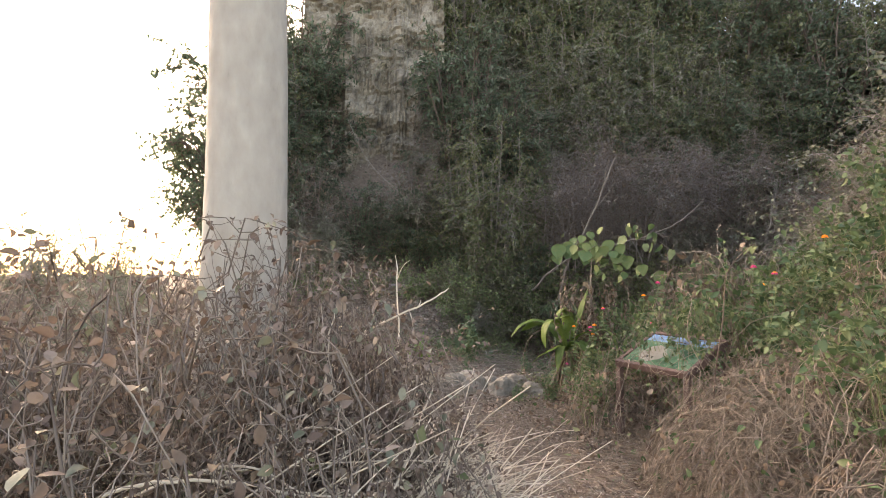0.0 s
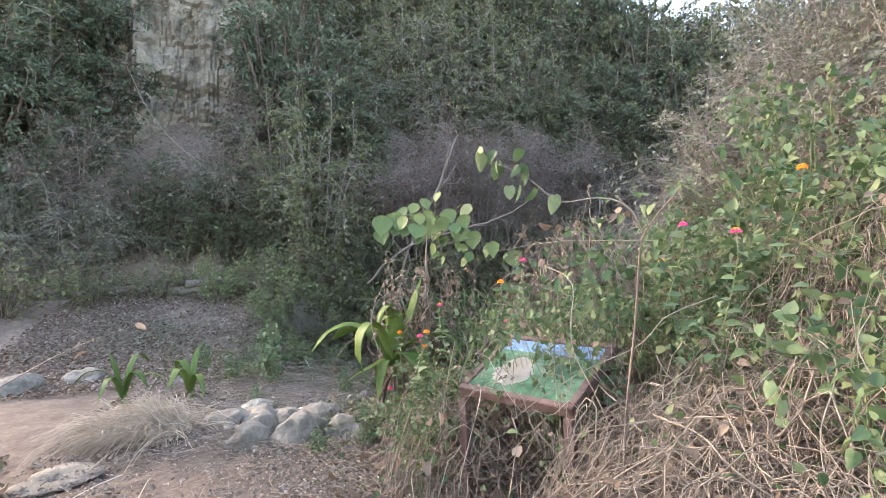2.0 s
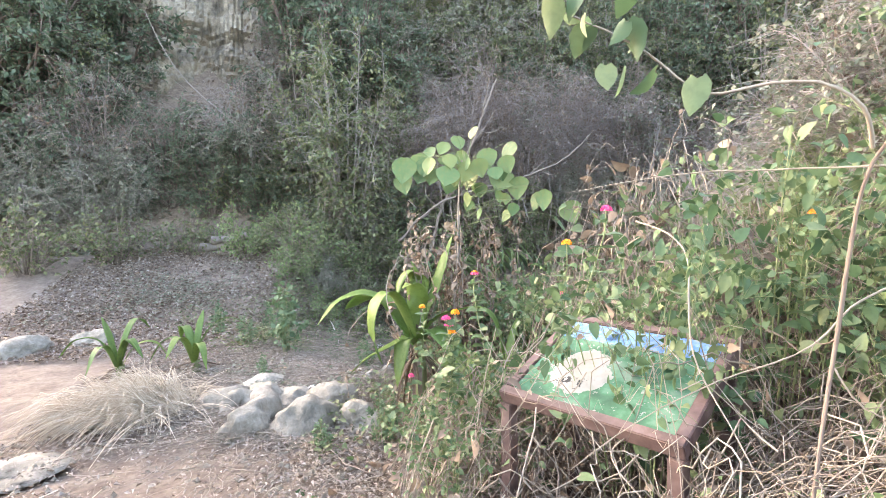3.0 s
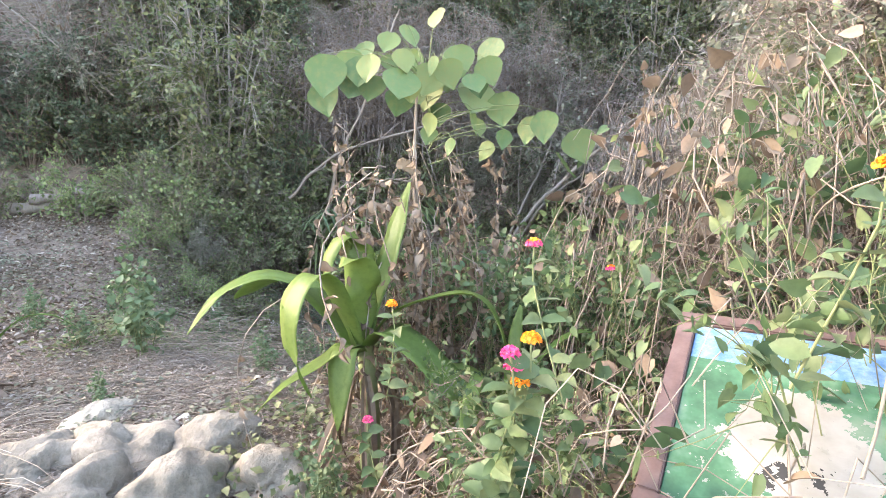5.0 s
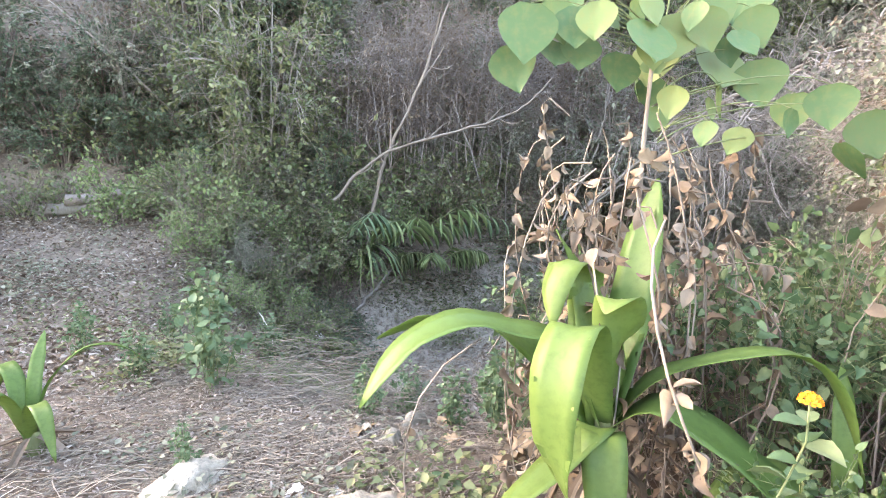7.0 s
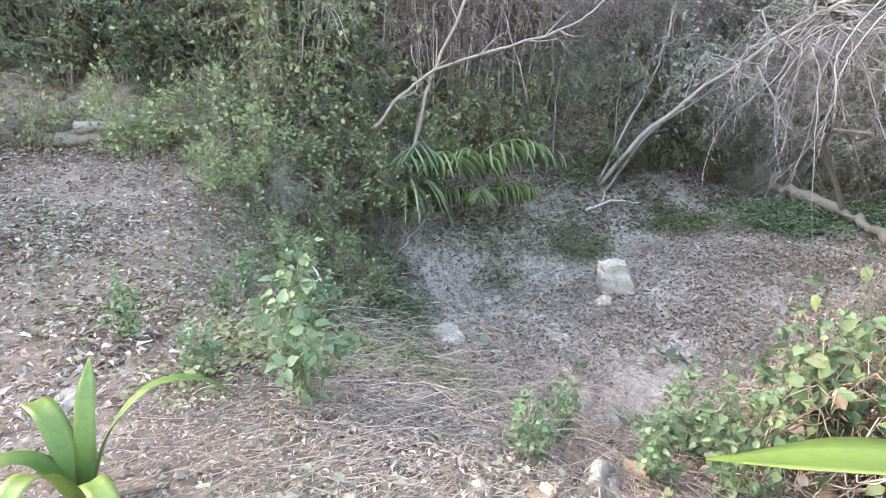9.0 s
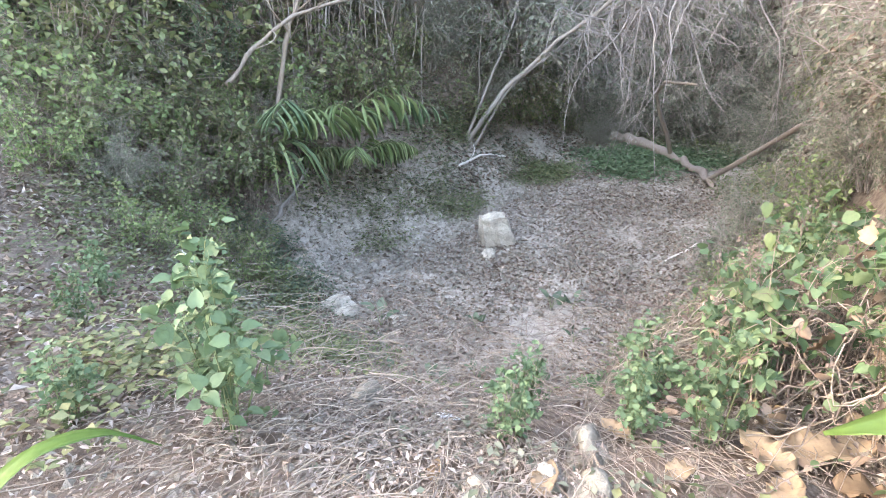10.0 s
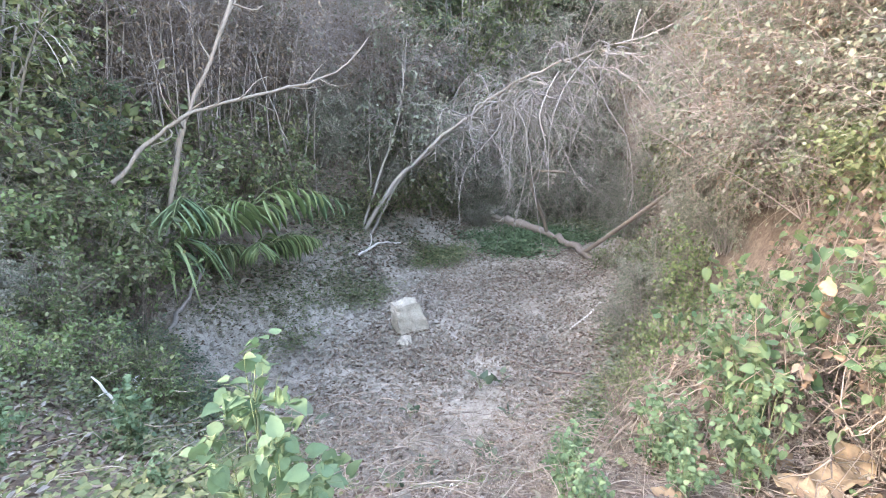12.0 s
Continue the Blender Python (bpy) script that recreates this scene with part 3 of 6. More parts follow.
spread_copies(leafy, [(2.3, 14.7, 0, 1.1, 33), (2.9, 15.4, 0, 1.5, 290), (1.6, 15.6, 0, 1.6, 145), (0.9, 15.2, 0, 1.3, 12), (3.9, 16.3, 0, 1.7, 80), (2.5, 16.6, 0, 2.0, 200), (5.6, 16.4, 0, 1.4, 10), (0.2, 14.5, 0, 1.0, 250), (1.4, 13.7, 0, 0.7, 111), (6.6, 16.6, 0, 1.2, 45), (13.5, 17.2, 0, 1.3, 99), (15.5, 16.6, 0, 1.3, 9)])
bright = shrub("yellow_green_shrub", "yellowish green leafy shrub on the bank", "shrub", (0.4, 14.2, h(0.4, 14.2)), 0, "dry_stem", "palm_leaf", "leafy shrubs along the bank",
    rx=0.7, rz=1.3, stems=28, twigs=300, leaves=1300, leaf=0.08, width=0.6, thick=0.01, droop=0.25, twig_len=0.4, up=0.5, low=0.05)
spread_copies(bright, [(1.0, 14.2, 0, 0.9, 40), (2.0, 14.6, 0, 0.9, 130), (-0.4, 15.4, 0, 0.9, 200), (3.0, 14.9, 0.2, 1.0, 90), (3.4, 15.7, 0.1, 1.2, 10), (1.7, 12.6, 0, 0.6, 70), (2.2, 13.0, 0, 0.5, 160), (4.5, 15.9, 0.3, 0.9, 300), (0.8, 12.4, 0, 0.5, 10), (12.5, 16.8, 0, 1.0, 20), (1.3, 15.4, 0, 1.1, 50), (2.3, 15.2, 0, 1.1, 250), (-0.9, 14.6, 0, 0.8, 90), (0.2, 13.3, 0, 0.6, 30), (1.5, 13.3, 0, 0.6, 10)])
spread_copies(leafy, belt(16, 6.2, 14, 16.3, 18, 0.7, 1.3))
spread_copies(olive, belt(14, 15.5, 19, 8.5, 17.5, 0.4, 0.8) + belt(12, 5.5, 14, 16.6, 18.2, 0.5, 0.8))
spread_copies(dark_tree, belt(16, -5, 15, 24, 30, 1.3, 1.9))
spread_copies(olive, belt(20, -5, 15, 21, 27, 1.3, 1.8, rock_open))
# taller trees and twiggy shrubs standing forward on the far bank
bank_tree = shrub("leafy_tree", "green small-leaved tree with drooping twigs on the bank", "tree", (1.5, 15.6, h(1.5, 15.6)), 0, "grey_twig", "mid_leaf", "trees on the bank",
    rx=1.45, rz=6.6, stems=34, twigs=900, leaves=6500, leaf=0.11, width=0.55, thick=0.03, droop=0.45, twig_len=0.7, up=0.4, low=0.12)
spread_copies(bank_tree, [(3.2, 17.6, 0, 0.85, 70), (0.5, 16.7, 0, 0.85, 200), (2.4, 16.6, 0, 0.95, 300), (6.0, 19.4, 0, 1.0, 10), (8.5, 19.8, 0, 1.05, 120), (11.2, 19.4, 0, 1.0, 250), (14.0, 18.6, 0, 1.0, 30), (-5.8, 18.2, 0, 0.9, 160), (4.6, 21.5, 0, 1.0, 45), (7.2, 22.5, 0, 1.1, 95), (10.0, 22.0, 0, 1.1, 190)])
twig_bush = shrub("twiggy_shrub", "rounded brownish grey shrub of drooping twigs on the bank", "shrub", (4.9, 17.0, h(4.9, 17.0)), 0, "russet_twig", "dry_leaf", "dry shrubs on the bank",
    rx=1.9, rz=5.2, stems=52, twigs=2600, leaves=4200, leaf=0.075, thick=0.02, droop=0.6, twig_len=0.8, up=0.2, low=0.4, base=0.5)
spread_copies(twig_bush, [(6.6, 17.4, 0, 0.92, 130), (3.4, 17.2, 0, 0.85, 40), (8.6, 17.8, 0, 0.9, 260), (10.6, 18.0, 0, 0.9, 30)])
spread_copies(bank_tree, belt(24, 0.5, 16, 21.5, 25, 1.25, 1.6) + belt(10, 4, 14, 18.8, 21, 0.8, 1.1))
spread_copies(olive, belt(10, -6.5, -2.5, 16.3, 17.4, 0.7, 1.0))
spread_copies(dark_tree, [(-2.0, 16.8, 0, 0.45, 15), (-0.7, 16.7, 0, 0.42, 140), (0.5, 16.4, 0, 0.5, 250), (1.7, 16.2, 0, 0.5, 60), (2.7, 16.0, 0, 0.45, 330), (-7.6, 24.0, 0, 1.8, 20), (-8.6, 21.5, 0, 1.7, 100)])
spread_copies(bank_tree, belt(9, 16.5, 23, 17.5, 23, 1.2, 1.6))
spread_copies(leafy, [(5.2, 8.3, 0, 0.6, 0), (6.2, 8.4, 0, 0.7, 50), (7.4, 8.4, 0, 0.8, 100), (8.6, 8.6, 0, 0.8, 200), (4.4, 8.2, 0, 0.45, 150), (9.8, 9.0, 0, 0.9, 20)])
spread_copies(olive, belt(9, 13.5, 17.5, 15.0, 17, 0.4, 0.7) + belt(8, 5.0, 11, 7.4, 8.8, 0.3, 0.5))
spread_copies(bright, [(4.7, 8.0, 0, 0.6, 40), (5.8, 8.1, 0, 0.7, 90), (6.9, 8.0, 0, 0.8, 10), (8.0, 8.1, 0, 0.8, 200)])
spread_copies(olive, belt(22, 10, 17, 5.5, 10.8, 0.35, 0.75, lambda x, y: creek(x, y)[0] > 2.6))
spread_copies(leafy, belt(10, 10, 16.5, 7, 10.8, 0.6, 1.0, lambda x, y: creek(x, y)[0] > 2.4))
spread_copies(olive, [(0.3, 14.8, 0, 0.35, 0), (1.5, 15.3, 0, 0.5, 60), (2.6, 15.2, 0, 0.45, 120), (3.6, 15.9, 0, 0.5, 200), (0.9, 13.5, 0, 0.3, 20), (2.0, 16.0, 0, 0.6, 300)])
on_hill = lambda x, y: y < 4.2 + 0.42 * x and creek(x, y)[0] > 3.0
# slopes on the near right, seen over the thicket
hill_bush = shrub("hillside_shrub", "pale green and brown scrub on the near hillside", "shrub", (6.6, 6.4, h(6.6, 6.4)), 0, "dry_stem", "olive_leaf", "scrub on the near hillside",
    rx=1.1, rz=1.7, stems=46, twigs=600, leaves=4200, leaf=0.055, width=0.65, thick=0.012, droop=0.3, twig_len=0.5, up=0.5, low=0.05)
spread_copies(hill_bush, belt(34, 4.6, 14, 0.5, 8.6, 0.7, 1.2, on_hill))
green_bush = shrub("green_scrub", "fresh green scrub on the near hillside", "shrub", (5.4, 6.2, h(5.4, 6.2)), 0, "green_stem", "mid_leaf", "scrub on the near hillside",
    rx=0.9, rz=1.5, stems=40, twigs=420, leaves=3800, leaf=0.055, width=0.7, thick=0.01, droop=0.25, twig_len=0.45, up=0.6, low=0.05)
spread_copies(green_bush, belt(18, 4.2, 13, 1.0, 8.2, 0.7, 1.2, on_hill))

hill_scrub = shrub("hillside_thicket", "tall mixed green and brown scrub on the near hillside", "shrub", (7.6, 6.6, h(7.6, 6.6)), 0, "russet_twig", "olive_leaf", "tall scrub on the near hillside",
    rx=1.5, rz=2.9, stems=60, twigs=1300, leaves=5200, leaf=0.065, width=0.6, thick=0.014, droop=0.4, twig_len=0.6, up=0.4, low=0.05)
brown_scrub = shrub("hillside_thicket", "tall brown half-dry scrub on the near hillside", "shrub", (7.0, 6.7, h(7.0, 6.7)), 0, "russet_twig", "dry_leaf", "tall scrub on the near hillside",
    rx=1.3, rz=2.7, stems=60, twigs=1300, leaves=3600, leaf=0.06, width=0.5, thick=0.013, droop=0.4, twig_len=0.6, up=0.3, low=0.05)
spread_copies(hill_scrub, belt(34, 5.6, 13.5, 3.6, 10, 0.7, 1.2, on_hill))
spread_copies(brown_scrub, belt(7, 5.8, 13, 3.6, 10, 0.8, 1.1, on_hill))
spread_copies(russet, [(8.2, 6.2, -0.3, 0.65, 250), (6.8, 5.8, -0.3, 0.45, 300)])

# ---------- the bare cliff ----------
def cliff_face():
    """A weathered wall of rock: beds and upright joints break it into steps, with overhangs and hollows."""
    nx, nz = 90, 110
    X, Z = np.meshgrid(np.linspace(-3.1, 3.1, nx), np.linspace(0, 11.5, nz), indexing="ij")
    Y = np.zeros_like(X)
    for i in range(nx):
        for j in range(nz):
            x, z = X[i, j], Z[i, j]
            bed = noise.noise(Vector((0.4 * x, 2.0, 1.3 * z)))
            col = noise.noise(Vector((1.5 * x, 7.0, 0.22 * z)))
            Y[i, j] = 0.06 * z + 0.35 * math.floor(3 * bed) / 3 + 0.5 * math.floor(4 * col) / 4 + 0.22 * noise.fractal(Vector((x, z, 5.0)), 0.8, 2.2, 5)
    Y[0], Y[-1], Y[:, -1] = 2.5, 2.5, Y[:, -1] + 2.0
    q = (np.arange(nx - 1)[:, None] * nz + np.arange(nz - 1)[None]).ravel()
    return mesh_from("cliff", np.stack([X, Y, Z], -1).reshape(-1, 3), [np.stack([q, q + nz, q + nz + 1, q + 1], -1)], M["cliff"], False)


cliff = tagged(new("cliff", cliff_face()), "pale tan weathered rock face showing between the trees", "rock face")
cliff.matrix_basis = pose(-2.9, 20.3, h(-2.9, 20.3) - 2.2, 0, 0, 8)

# ---------- the large tree beside the way ----------
big_tree = thing("tree", "large pale grey-barked tree trunk rising out of the thicket", "tree", (-1.30, 3.0, h(-1.3, 3.0)))
zs = np.concatenate([[-0.1, 0.05, 0.2, 0.45, 0.8], np.linspace(1.2, 9.0, 16)])
ang = np.linspace(0, 2 * math.pi, 40, endpoint=False)
rad = 0.265 + 0.10 * np.exp(-np.clip(zs, 0, None) / 0.45) - 0.012 * zs
rad[-1] = 0.01
rr = np.array([[r_ * (1 + 0.035 * math.sin(3 * a + 0.5 * z_) + 0.08 * math.exp(-z_ / 0.4) * math.sin(5 * a + 1) + 0.02 * noise.noise(Vector((math.cos(a) * 2, math.sin(a) * 2, z_ * 2)))) for a in ang] for z_, r_ in zip(zs, rad)])
cx_, cy_ = 0.05 * np.sin(zs * 0.7) + 0.01 * zs, 0.03 * np.cos(zs * 0.6)
V = np.stack([cx_[:, None] + rr * np.cos(ang), cy_[:, None] + rr * np.sin(ang), np.repeat(zs[:, None], 40, 1)], -1)
ia = (np.arange(len(zs) - 1)[:, None] * 40 + np.arange(40)[None]).ravel()
ib = (np.arange(len(zs) - 1)[:, None] * 40 + (np.arange(40)[None] + 1) % 40).ravel()
part("trunk", mesh_from("trunk", V.reshape(-1, 3), [np.stack([ia, ib, ib + 40, ia + 40], -1)]), M["bark"], big_tree, smooth=True)
# limbs and leaves overhead stay out of view; spread wide to shade the foreground
a_ = np.linspace(0, 2 * math.pi, 10)[:9]
root = np.tile([[0.0, 0, 6.2]], (9, 1)) + np.stack([0 * a_, 0 * a_, np.linspace(0, 2.4, 9)], -1)
end_ = root + np.stack([4.6 * np.cos(a_), 4.6 * np.sin(a_), np.full(9, 1.6)], -1)
limbs = bezier(root, root * 0.7 + end_ * 0.3 + [0, 0, 0.1], root * 0.3 + end_ * 0.7 + [0, 0, 0.5], end_, 9)
for i in range(9):
    s = Soup()
    s.tubes(limbs[i:i + 1], 0.08 * np.linspace(1, 0.25, 9)[None], 7)
    part("limb", s, M["bark"], big_tree, smooth=True)
q, e, _ = along(limbs, 620)
w = unit(e + R.normal(0, 0.8, q.shape))
tw = bezier(q, q + w * 0.3, q + w * 0.6, q + w * 0.9 - [0, 0, 0.1], 5)
s, f = Soup(), Soup()
s.tubes(tw, np.array([[0.012, 0.01, 0.008, 0.006, 0.004]]), 3)
q, e, _ = along(tw, 12000)
f.leaves(q, unit(e + R.normal(0, 0.8, q.shape)), 0.2 * R.uniform(0.6, 1.3, 12000), 0.55)
part("twig_mass", s, M["brown_twig"], big_tree)
part("crown", f, M["dark_leaf"], big_tree)

# ---------- thicket of russet weeds and pale stems beside the path ----------
off_path = lambda x, y: x < 0.12 + 0.12 * (y - 1.5)
thicket("weed_thicket", "dry russet weeds and trailing pale stems heaped beside the path", "thicket", -1.15, 2.35, 1.35, 1.7, 1.45, 1300, 0.9, "dry_stem", 0.0027, 8500, 0.036, "red_leaf",
    group="weed thickets", keep=off_path, more=((1500, 0.042, "olive_leaf"), (1400, 0.045, "dry_leaf")))
thicket("weed_thicket", "dry russet weeds and trailing pale stems heaped beside the path", "thicket", -2.9, 2.1, 1.6, 1.8, 1.6, 1000, 1.1, "dry_stem", 0.0035, 5600, 0.05, "red_leaf",
    group="weed thickets", more=((1600, 0.055, "olive_leaf"),))
thicket("weed_thicket", "brown and green weeds behind the large tree", "thicket", -2.7, 5.2, 1.7, 1.8, 0.9, 380, 1.0, "dry_stem", 0.005, 3600, 0.06, "dry_leaf", group="weed thickets", more=((2200, 0.06, "olive_leaf"),))
weed = shrub("dry_weed", "upright dry brown weed with curled russet leaves", "weed", (-0.35, 2.75, h(-0.35, 2.75)), 0, "dry_stem", "red_leaf", "dry weeds",
    rx=0.5, rz=1.6, stems=20, twigs=120, leaves=800, leaf=0.026, width=0.55, shape="oval", thick=0.006, droop=0.15, twig_len=0.28, up=0.3, base=0.3)
spread_copies(weed, [(-0.3, 1.75, 0, 0.85, 15), (-0.28, 2.2, 0, 1.0, 250), (-0.55, 2.05, 0, 1.1, 95), (-0.9, 2.7, 0, 1.2, 140), (-0.6, 2.7, 0, 1.15, 10), (-0.75, 2.3, 0, 0.95, 50), (-1.0, 1.7, 0, 0.85, 120), (-1.6, 2.0, 0, 1.0, 200), (-0.5, 3.3, 0, 0.95, 300), (-2.2, 2.6, 0, 1.05, 20), (-0.62, 1.75, 0, 0.8, 80), (-1.9, 3.6, 0, 1.0, 130),
    (-3.0, 2.4, 0, 1.0, 260), (-0.9, 3.9, 0, 0.8, 10), (-2.6, 3.6, 0, 1.1, 75), (-3.6, 3.0, 0, 1.1, 35), (-1.3, 1.15, 0, 0.75, 35), (2.65, 7.25, 0, 0.7, 20), (3.0, 7.6, 0, 0.75, 100), (3.5, 7.3, 0, 0.85, 200), (2.9, 8.0, 0, 0.6, 300), (3.9, 7.8, 0, 0.9, 60), (2.3, 6.75, 0, 0.55, 10)])
spread_copies(weed, [(-0.5, 2.8, 0, 1.3, 15), (-0.38, 3.0, 0, 1.15, 160), (-0.72, 2.6, 0, 1.3, 220), (-0.6, 3.15, 0, 1.25, 300), (-0.98, 2.95, 0, 1.3, 40), (-0.3, 2.65, 0, 0.95, 110), (-0.45, 2.4, 0, 1.1, 75), (-1.2, 2.3, 0, 1.2, 190)])
spread_copies(weed, [(0.2, 13.8, 0, 0.7, 0), (1.0, 14.5, 0, 0.9, 50), (1.9, 14.2, 0, 0.8, 100), (2.6, 14.4, 0, 0.8, 150), (0.1, 14.9, 0, 0.9, 200), (2.0, 12.9, 0, 0.5, 250), (3.0, 15.6, 0, 1.1, 300), (1.3, 15.8, 0, 1.2, 20), (7.5, 16.6, 0, 1.0, 70), (10.2, 16.7, 0, 1.1, 120)])
# long pale runners arching over the weeds
for i, (x0, y0, x1, y1, z0, z1, arch) in enumerate([(-1.5, 1.5, -0.45, 1.75, 0.6, 0.75, 0.4), (-1.35, 1.35, -0.2, 2.1, 0.35, 0.5, 0.25), (-1.1, 1.9, -0.15, 1.9, 0.3, 0.35, 0.45),
        (-0.95, 2.2, 0.1, 2.6, 0.2, 0.15, 0.6), (-0.5, 1.6, 0.0, 2.5, 0.25, 1.0, 0.1), (-1.7, 1.7, -0.8, 1.45, 0.5, 0.4, 0.2), (-1.3, 2.4, -0.3, 2.2, 0.9, 0.5, 0.25), (-0.6, 2.3, 0.15, 3.1, 0.3, 0.8, 0.1),
        (-0.9, 1.5, -0.3, 2.0, 0.1, 0.3, 0.5), (-0.7, 2.9, 0.05, 2.9, 1.0, 1.5, 0.1), (-0.4, 2.6, -0.25, 3.0, 0.2, 1.7, 0.0), (-0.75, 2.1, -0.5, 2.6, 0.3, 1.45, 0.05)]):
    p = [(x0 + (x1 - x0) * t + 0.05 * math.sin(7 * t + i), y0 + (y1 - y0) * t + 0.06 * math.cos(6 * t + 2 * i), h(x0, y0) + z0 + (z1 - z0) * t + 4 * arch * t * (1 - t) * 0.6) for t in np.linspace(0, 1, 7)]
    stick("runner", "pale dry trailing stem arching over the weeds", p, 0.008, "pale_straw", 6, "vine", 0.55, 0.08, 20, "pale runners", 3)
for i in range(26):
    x0, y0 = R.uniform(1.95, 3.1), R.uniform(2.6, 5.0)
    a, ln, z0 = R.uniform(0, 2 * math.pi), R.uniform(0.7, 1.5), R.uniform(0.55, 1.5)
    x1, y1 = max(1.8, x0 + ln * math.cos(a)), y0 + ln * math.sin(a)
    p = [(x0 + (x1 - x0) * t + 0.07 * math.sin(8 * t + i), y0 + (y1 - y0) * t + 0.07 * math.cos(7 * t + 2 * i), h(x0, y0) + z0 * (1 - 0.5 * t) + 0.9 * R.uniform(0.2, 0.6) * t * (1 - t)) for t in np.linspace(0, 1, 7)]
    stick("runner", "pale dry vine stem looping through the thicket", p, R.uniform(0.002, 0.004), "straw", 6, "vine", 0.55, 0.08, 20, "pale runners", 2)
for i in range(26):
    x0, y0 = R.uniform(-1.9, -0.2), R.uniform(1.25, 2.5)
    a, ln, z0 = R.normal(0.5, 0.8), R.uniform(0.5, 1.2), R.uniform(0.25, 0.95)
    x1, y1 = min(-0.02, x0 + ln * math.cos(a)), y0 + ln * math.sin(a) * 0.8
    up_ = R.uniform(-0.1, 0.6)
    p = [(x0 + (x1 - x0) * t + 0.06 * math.sin(8 * t + i), y0 + (y1 - y0) * t + 0.06 * math.cos(7 * t + 2 * i), h(x0, y0) + z0 + up_ * t * (1 - t) * 2 - 0.15 * t + 0.03 * math.sin(11 * t + i)) for t in np.linspace(0, 1, 9)]
    stick("runner", "pale dry trailing stem arching over the weeds", p, R.uniform(0.004, 0.008), "pale_straw", 6, "vine", 0.55, 0.1, 22, "pale runners", 4)
# cut straw lying at the path's edge
def straw_heap(name, label, cx, cy, spread, n, ln, z0, z1, lean, mat="straw", r=0.004, group=""):
    ob = thing(name, label, "dry grass", (cx, cy, h(cx, cy)), 0, group, "stuff")
    a = R.normal(lean, 0.55, n)
    st = np.stack([R.normal(0, spread, n), R.normal(0, spread * 1.3, n), R.uniform(0.02, z0, n)], -1)
    L = ln * R.uniform(0.4, 1.2, (n, 1))
    d = np.stack([np.cos(a), np.sin(a), R.uniform(0, z1, n)], -1)
    p = bezier(st - d * L * 0.5, st - d * L * 0.15 + R.normal(0, 0.03, st.shape), st + d * L * 0.2 + R.normal(0, 0.03, st.shape), st + d * L * 0.5 + [0, 0, -0.06], 7)
    P = p + np.array([cx, cy, 0])
    low = height(P[..., 0], P[..., 1]) - h(cx, cy) + 0.05
    p[..., 2] = np.maximum(p[..., 2], low)
    s = Soup()
    s.tubes(p, r * R.uniform(0.5, 1.3, (n, 1)) * np.linspace(1, 0.5, 7)[None], 4)
    part("straw_mass", s, M[mat], ob)
    return ob
straw_heap("straw_heap", "heap of pale dry stalks lying at the path's edge", -0.12, 2.6, 0.24, 620, 0.95, 0.5, 0.55, 0.75, "pale_straw", 0.0036)
straw_heap("straw_heap", "heap of pale dry stalks leaning over the weeds", -0.38, 2.1, 0.2, 330, 0.8, 0.5, 0.6, 0.7, "straw", 0.0035)
straw_heap("straw_heap", "sheaf of pale dry stalks leaning out of the weeds", -0.32, 2.0, 0.2, 150, 1.15, 0.6, 1.1, 0.7, "pale_straw", 0.0048)
straw_heap("straw_heap", "pale dry stalks crossing over the weeds", -0.75, 1.95, 0.3, 110, 1.2, 0.9, 0.8, 0.5, "pale_straw", 0.0045)
straw_heap("straw_heap", "loose dry stalks fallen on the path's edge", -0.45, 3.7, 0.4, 260, 0.9, 0.3, 0.3, 0.9, "pale_straw")

# ---------- right of the path: dry vines and lantana ----------
def lantana(name, label, cx, cy, rx, ry, hz, vines, leaves, group="lantana thickets", leaf=0.043, mat="light_leaf", more=((0, 0, ""),), r=0.0028, vm="dry_stem", length=0.95):
    return thicket(name, label, "thicket", cx, cy, rx, ry, hz, vines, length, vm, r, leaves, leaf, mat, "heart", 0.75, group, None, [m for m in more if m[0]])
clear = lambda x, y: x > 1.25
lantana("vine_thicket", "tangled dry brown vines heaped beside the slanted sign", 2.7, 3.35, 1.15, 1.05, 0.8, 1500, 700, more=((1800, 0.038, "dry_leaf"),), leaf=0.04, r=0.0021)
lantana("vine_thicket", "straw-coloured vines woven through the thicket", 2.75, 3.35, 1.1, 1.05, 0.95, 1400, 200, vm="straw", r=0.0021, length=1.2)
lantana("vine_thicket", "tall tangle of dry vines and green lantana leaves", 3.6, 3.0, 1.3, 1.5, 1.5, 1700, 1500, more=((1500, 0.045, "dry_leaf"),), leaf=0.038, r=0.0023)
lantana("vine_thicket", "dry vines with small green leaves beyond the sign", 3.7, 5.1, 1.2, 1.3, 0.95, 1100, 1500, more=((1500, 0.05, "dry_leaf"),), r=0.0023)
lantana("vine_thicket", "low dry vines and leaves at the foot of the sign", 1.95, 5.25, 0.6, 0.75, 0.6, 520, 320, more=((800, 0.055, "dry_leaf"),))
lantana("vine_thicket", "green lantana and brown vines before the creek bank", 3.0, 6.6, 1.1, 1.0, 0.85, 700, 1300, more=((1200, 0.045, "dry_leaf"),), leaf=0.042)
lantana("vine_thicket", "straw-coloured vines at the edge of the creek", 3.25, 7.6, 0.95, 0.65, 0.62, 620, 500, more=((700, 0.045, "dry_leaf"),), vm="straw", leaf=0.042)
lantana("vine_thicket", "dry vines beside the start of the path", 2.6, 1.7, 1.0, 1.1, 1.0, 560, 500, more=((800, 0.05, "dry_leaf"),))
